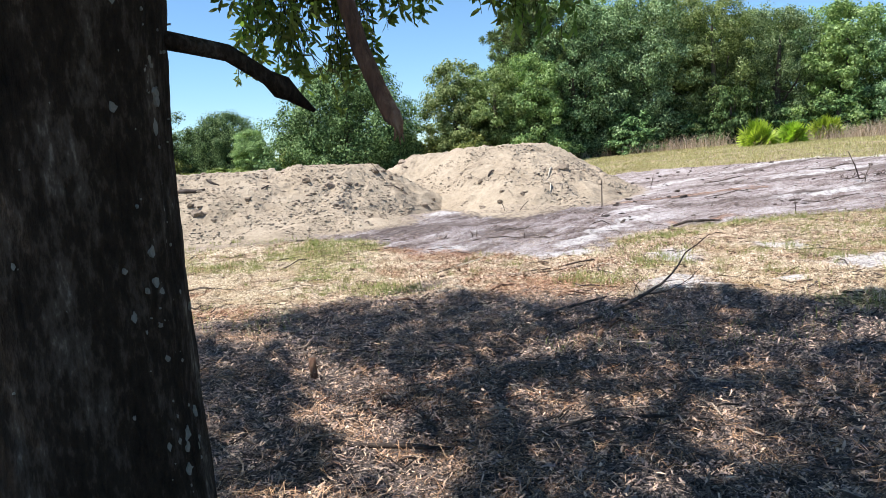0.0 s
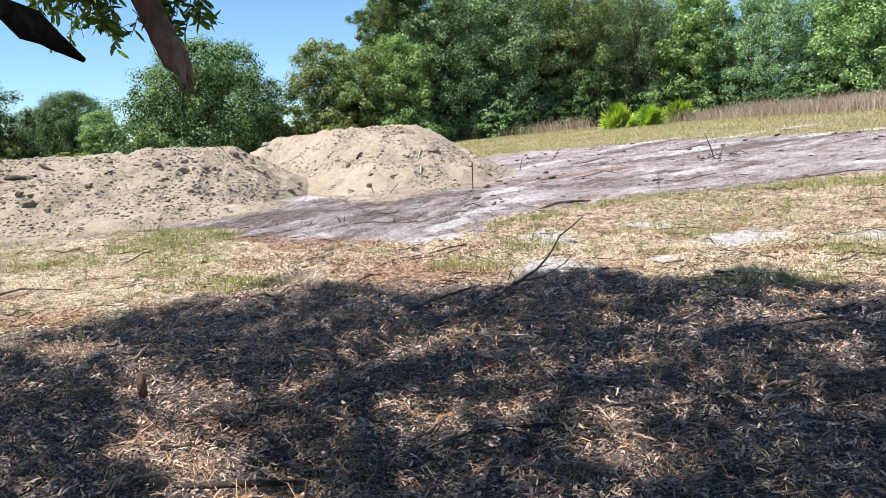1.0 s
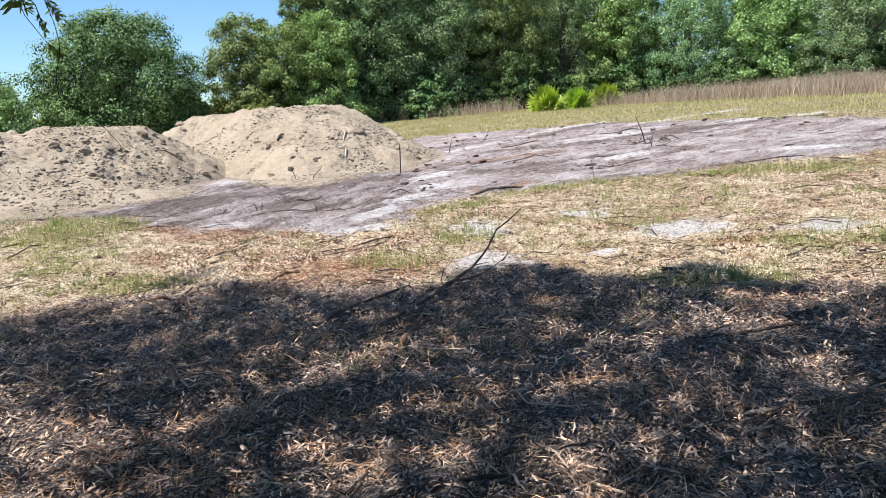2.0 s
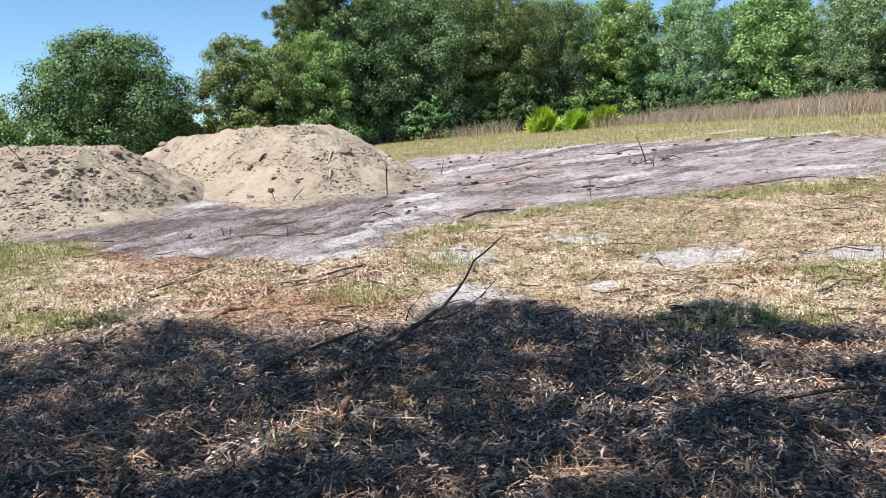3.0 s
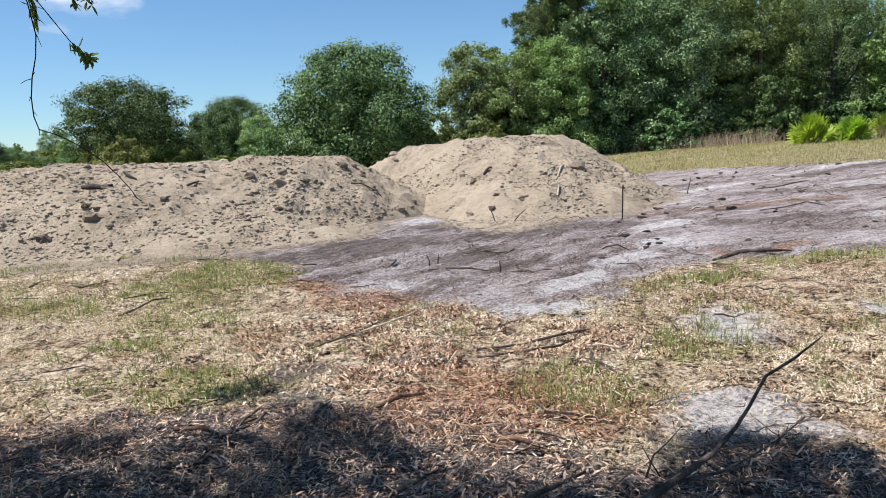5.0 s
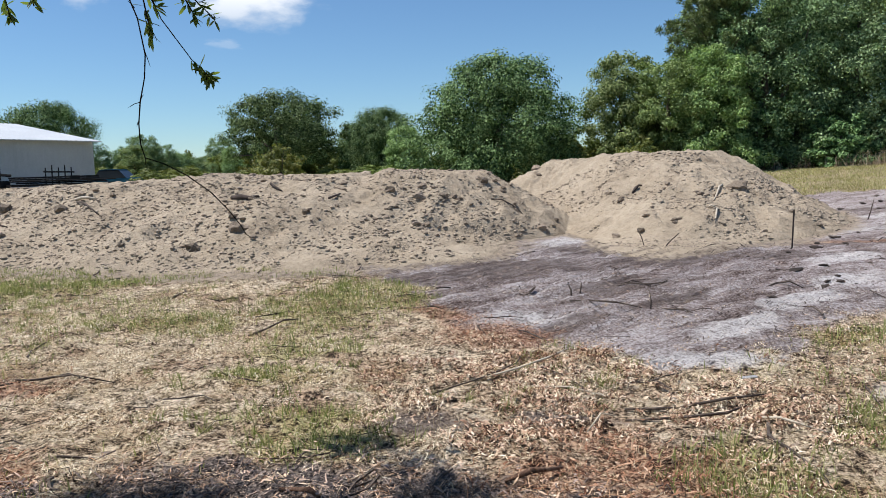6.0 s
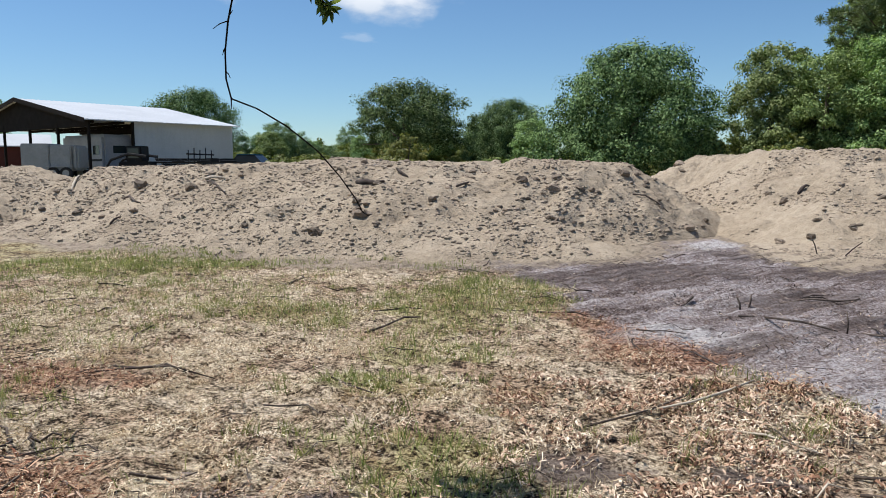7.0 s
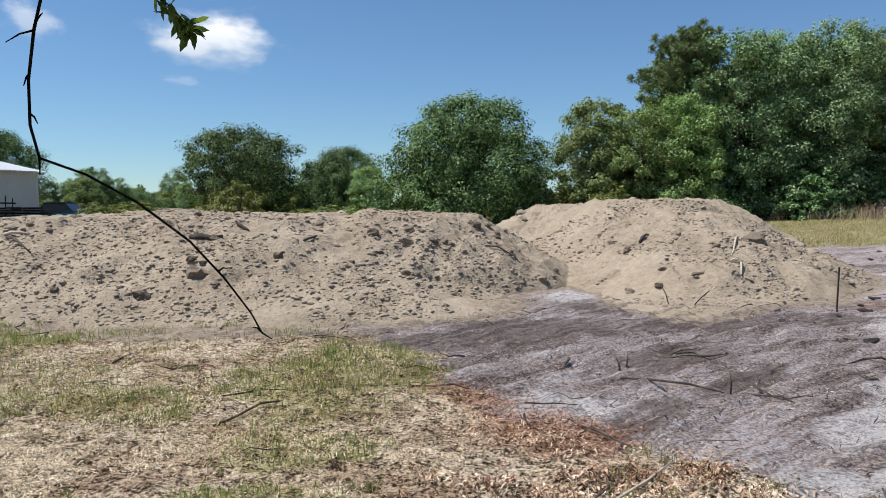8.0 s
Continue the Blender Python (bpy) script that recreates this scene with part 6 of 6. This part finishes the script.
def build_barn():
    ob = thing("barn", "pole barn with bright metal roof, pale siding and open end", "barn", at=BARN)
    long, wide, eave, ridge, over = 11.2, 18.8, 3.75, 5.5, 0.45
    # roof: two slopes of ribbed sheets
    for side in (0, 1):
        s = Shape()
        y0, y1 = (-over, wide / 2) if side == 0 else (wide + over, wide / 2)
        k = over * (ridge - eave) / (wide / 2)
        z0, z1 = eave - k, ridge
        n = 64
        for j in range(n + 1):
            x = -over + (long + 2 * over) * j / n
            up = 0.03 if j % 2 else 0.0
            s.v += [(x, y0, z0 + up + 0.06), (x, y1, z1 + up + 0.06), (x, y0, z0), (x, y1, z1)]
        for j in range(n):
            b = 4 * j
            s.f += [(b, b + 4, b + 5, b + 1), (b + 2, b + 3, b + 7, b + 6), (b, b + 2, b + 6, b + 4), (b + 1, b + 5, b + 7, b + 3)]
        s.f += [(0, 1, 3, 2), (4 * n, 4 * n + 2, 4 * n + 3, 4 * n + 1)]
        part("roof", s, M_ROOF, ob, "ribbed galvanised roof")
    # siding on the long wall beyond the open bay, and on the back walls
    def siding(p, q, h0, h1):
        s = Shape()
        p, q = Vector(p), Vector(q)
        d = (q - p)
        n = max(2, int(d.length / 0.22))
        nrm = Vector((d.y, -d.x)).normalized()
        for j in range(n + 1):
            a = p + d * j / n + nrm * (0.02 if j % 2 else 0)
            b = a - nrm * 0.09
            s.v += [(a.x, a.y, h0), (a.x, a.y, h1), (b.x, b.y, h0), (b.x, b.y, h1)]
        for j in range(n):
            b = 4 * j
            s.f += [(b, b + 4, b + 5, b + 1), (b + 2, b + 3, b + 7, b + 6), (b + 1, b + 5, b + 7, b + 3), (b, b + 2, b + 6, b + 4)]
        s.f += [(0, 1, 3, 2), (4 * n, 4 * n + 2, 4 * n + 3, 4 * n + 1)]
        return s
    part("wall", siding((3.2, 0), (long, 0), 0, eave), M_WALL, ob)
    part("wall", siding((long, 0), (long, wide), 0, eave), M_WALL, ob)
    part("wall", siding((long, wide), (9.0, wide), 0, eave), M_WALL, ob)
    # dark sheet across the open gable, standing in for the shade under the roof
    s = Shape()
    s.v = [(0.0, 0, eave - 0.45), (0.0, wide, eave - 0.45), (0.0, wide, eave), (0.0, wide / 2, ridge), (0.0, 0, eave), (0.12, 0, eave - 0.45), (0.12, wide, eave - 0.45), (0.12, wide, eave), (0.12, wide / 2, ridge), (0.12, 0, eave)]
    s.f = [(4, 3, 2, 1, 0), (5, 6, 7, 8, 9), (0, 1, 6, 5), (1, 2, 7, 6), (2, 3, 8, 7), (3, 4, 9, 8), (4, 0, 5, 9)]
    part("gable_shade", s, M_TIMBER, ob, "dark sheet standing in for the shade in the open gable")
    for y0, y1 in ((-over - 0.02, wide / 2), (wide + over + 0.02, wide / 2)):
        k = over * (ridge - eave) / (wide / 2)
        s = Shape()
        s.v = [(x, y, z + dz) for x in (-over - 0.05, -over - 0.005) for y, z in ((y0, eave - k), (y1, ridge)) for dz in (-0.16, 0.13)]
        s.f = [(0, 1, 3, 2), (4, 6, 7, 5), (0, 2, 6, 4), (1, 5, 7, 3), (0, 4, 5, 1), (2, 3, 7, 6)]
        part("fascia", s, M_TIMBER, ob, "dark fascia board")
    for x, y in ((0.06, 0.06), (0.06, 4.2), (0.06, 8.4), (0.06, 12.6), (0.06, 15.6), (0.06, 18.7), (3.1, 0.06)):
        part("post", Shape().box((x - 0.08, y - 0.08, -0.3), (x + 0.08, y + 0.08, eave), bevel=0.01), M_TIMBER, ob)
    for j in range(6):
        x = 0.4 + j * 2.1
        part("rafter", Shape().box((x, 0.05, eave - 0.22), (x + 0.05, wide - 0.05, eave - 0.02)), M_TIMBER, ob)


def wheel(parent, x, y, r, w, across="y"):
    m = pose(x, y, r, 90, 0, 0) if across == "y" else pose(x, y, r, 0, 90, 0)
    t = part("tyre", Shape().ring(m, r * 0.6, r, w), M_RUBBER, parent, even=False)
    part("rim", Shape().ring(m, 0.02, r * 0.58, w * 0.8), M_GREYP, t)


def build_yard():
    # enclosed cargo trailer
    ob = thing("cargo_trailer", "grey enclosed box trailer with two wheels a side", "trailer", at=pose(-38.6, 34.0, 0.72, 0, 0, 30))
    part("box_body", Shape().box((-1.7, -0.95, 0.45), (-0.1, 0.95, 2.05), bevel=0.05), M_GREYP, ob)
    part("rear_body", Shape().box((-0.1, -0.92, 0.45), (1.1, 0.92, 1.97), bevel=0.05), M_GREYP, ob)
    part("nose", Shape().box((1.1, -0.8, 0.5), (1.45, 0.8, 1.95), bevel=0.12), M_GREYP, ob)
    part("hitch", Shape().box((1.45, -0.06, 0.42), (2.6, 0.06, 0.54)), M_BLACK, ob)
    part("jockey_leg", Shape().box((2.4, -0.04, 0.0), (2.48, 0.04, 0.5)), M_BLACK, ob)
    for x in (0.1, 0.82):
        for y in (-0.98, 0.98):
            wheel(ob, x, y, 0.34, 0.2)
    part("fender", Shape().box((-0.3, -1.06, 0.70), (1.2, -0.95, 0.77), bevel=0.02), M_SHADED_WHITE, ob)
    # camper parked in the open bay
    ob = thing("camper", "white travel trailer parked in the open barn", "camper", at=BARN @ pose(2.4, 3.6, 0, 0, 0, 90))
    part("body", Shape().box((-2.9, -1.1, 0.55), (2.7, 1.1, 2.85), bevel=0.16), M_SHADED_WHITE, ob)
    part("window", Shape().box((-2.4, 1.1, 1.5), (-1.6, 1.125, 2.1), bevel=0.01), M_GLASS, ob)
    part("window", Shape().box((-2.925, -0.5, 1.6), (-2.9, 0.4, 2.1), bevel=0.01), M_GLASS, ob)
    part("stripe", Shape().box((-2.7, 1.1, 1.05), (2.5, 1.118, 1.2)), M_BLACK, ob)
    for y in (-0.9, 0.9):
        for x in (-0.5, 0.4):
            wheel(ob, x, y, 0.34, 0.2)
    # compact black loader
    ob = thing("skid_loader", "black compact loader with raised arms beside the barn", "loader", at=pose(-36.2, 37.6, 0.75, 0, 0, 200))
    part("chassis", Shape().box((-1.0, -0.6, 0.35), (0.9, 0.6, 1.0), bevel=0.06), M_BLACK, ob)
    part("cab", Shape().box((-0.55, -0.5, 1.0), (0.45, 0.5, 1.95), bevel=0.05), M_BLACK, ob)
    part("cab_window", Shape().box((0.452, -0.38, 1.12), (0.465, 0.38, 1.8)), M_GLASS, ob)
    part("cab_window", Shape().box((-0.4, 0.502, 1.2), (0.3, 0.515, 1.8)), M_GLASS, ob)
    for y in (-0.68, 0.68):
        part("arm", Shape().tube([(-1.0, y, 1.3), (0.2, y, 1.45), (1.3, y, 1.1), (1.7, y, 0.5)], [0.09, 0.09, 0.08, 0.07], 6), M_BLACK, ob)
        for x in (-0.6, 0.55):
            wheel(ob, x, y * 0.95, 0.38, 0.26)
    part("bucket", Shape().box((1.6, -0.85, 0.15), (2.1, 0.85, 0.65), bevel=0.08), M_BLACK, ob)
    # flat trailer with a load of dark poles and frames
    ob = thing("flat_trailer", "low black flat trailer loaded with dark pipes", "trailer", at=pose(-34.4, 41.0, 0.75, 0, 0, 70))
    part("deck", Shape().box((-3.2, -1.0, 0.62), (3.2, 1.0, 0.76), bevel=0.02), M_BLACK, ob)
    for y in (-1.02, 1.02):
        part("side_rail", Shape().tube([(-3.2, y, 0.95), (3.2, y, 0.95)], [0.035, 0.035], 6), M_BLACK, ob)
        for x in (-0.5, 0.35):
            wheel(ob, x, y * 0.8, 0.34, 0.2)
    rnd = random.Random(3)
    for k in range(9):
        y, z = rnd.uniform(-0.8, 0.8), 0.83 + 0.11 * (k % 4)
        part("pipe", Shape().tube([(-3.0 + rnd.uniform(0, 0.7), y, z), (3.3 - rnd.uniform(0, 0.9), y + rnd.uniform(-0.2, 0.2), z)], [0.05, 0.05], 7), M_BLACK, ob)
    for k in range(5):
        x = -0.6 + 0.4 * k
        part("stake_post", Shape().tube([(x, 0.3, 0.76), (x + 0.03, 0.3, 1.75 + 0.15 * (k % 2))], [0.04, 0.035], 6), M_BLACK, ob)
    for k in range(7):
        x, y = rnd.uniform(-2.4, 2.2), rnd.uniform(-0.7, 0.7)
        part("loose_frame", Shape().box((x, y - 0.3, 0.9), (x + rnd.uniform(0.3, 0.9), y + 0.3, 0.98 + 0.12 * (k % 3)), bevel=0.01), M_BLACK, ob)
    part("cross_bar", Shape().tube([(-0.7, 0.3, 1.5), (1.2, 0.3, 1.45)], [0.05, 0.05], 6), M_BLACK, ob)
    # a low red shed seen through the open end of the barn
    ob = thing("storage_shed", "small dark-red shed with a low white roof beyond the barn", "shed", at=pose(-63.6, 47.8, 1.1, 0, 0, 55))
    for x0, x1, y0, y1 in ((-3, 3, -2.0, -1.9), (-3, 3, 1.9, 2.0), (-3, -2.9, -1.9, 1.9), (2.9, 3, -1.9, 1.9)):
        part("wall", Shape().box((x0, y0, 0), (x1, y1, 2.2)), M_SHED_RED, ob)
    for sgn in (-1, 1):
        s = Shape()
        s.v = [(-3.3, sgn * 2.3, 2.1), (3.3, sgn * 2.3, 2.1), (3.3, 0, 3.2), (-3.3, 0, 3.2), (-3.3, sgn * 2.3, 2.2), (3.3, sgn * 2.3, 2.2), (3.3, 0, 3.3), (-3.3, 0, 3.3)]
        s.f = [(0, 1, 2, 3), (7, 6, 5, 4), (0, 4, 5, 1), (1, 5, 6, 2), (3, 7, 4, 0), (2, 6, 7, 3)]
        part("roof", s, M_ROOF, ob, "white metal roof")
    # blue car beyond the barn
    ob = thing("car", "teal-blue parked car beyond the barn", "car", at=pose(-41.2, 54.4, 0.80, 0, 0, 12) @ Matrix.Scale(1.15, 4))
    part("body", Shape().box((-2.1, -0.85, 0.3), (2.1, 0.85, 0.85), bevel=0.14), M_BLUE, ob)
    s = Shape()
    s.v = [(-1.5, -0.78, 0.84), (1.0, -0.78, 0.84), (1.0, 0.78, 0.84), (-1.5, 0.78, 0.84), (-1.05, -0.62, 1.42), (0.35, -0.62, 1.42), (0.35, 0.62, 1.42), (-1.05, 0.62, 1.42)]
    s.f = [(0, 1, 5, 4), (1, 2, 6, 5), (2, 3, 7, 6), (3, 0, 4, 7), (4, 5, 6, 7)]
    part("windows", s, M_GLASS, ob)
    part("roof", Shape().box((-1.1, -0.64, 1.40), (0.4, 0.64, 1.47), bevel=0.03), M_BLUE, ob)
    for x in (-1.3, 1.3):
        for y in (-0.8, 0.8):
            wheel(ob, x, y, 0.32, 0.2)


build_barn()
build_yard()
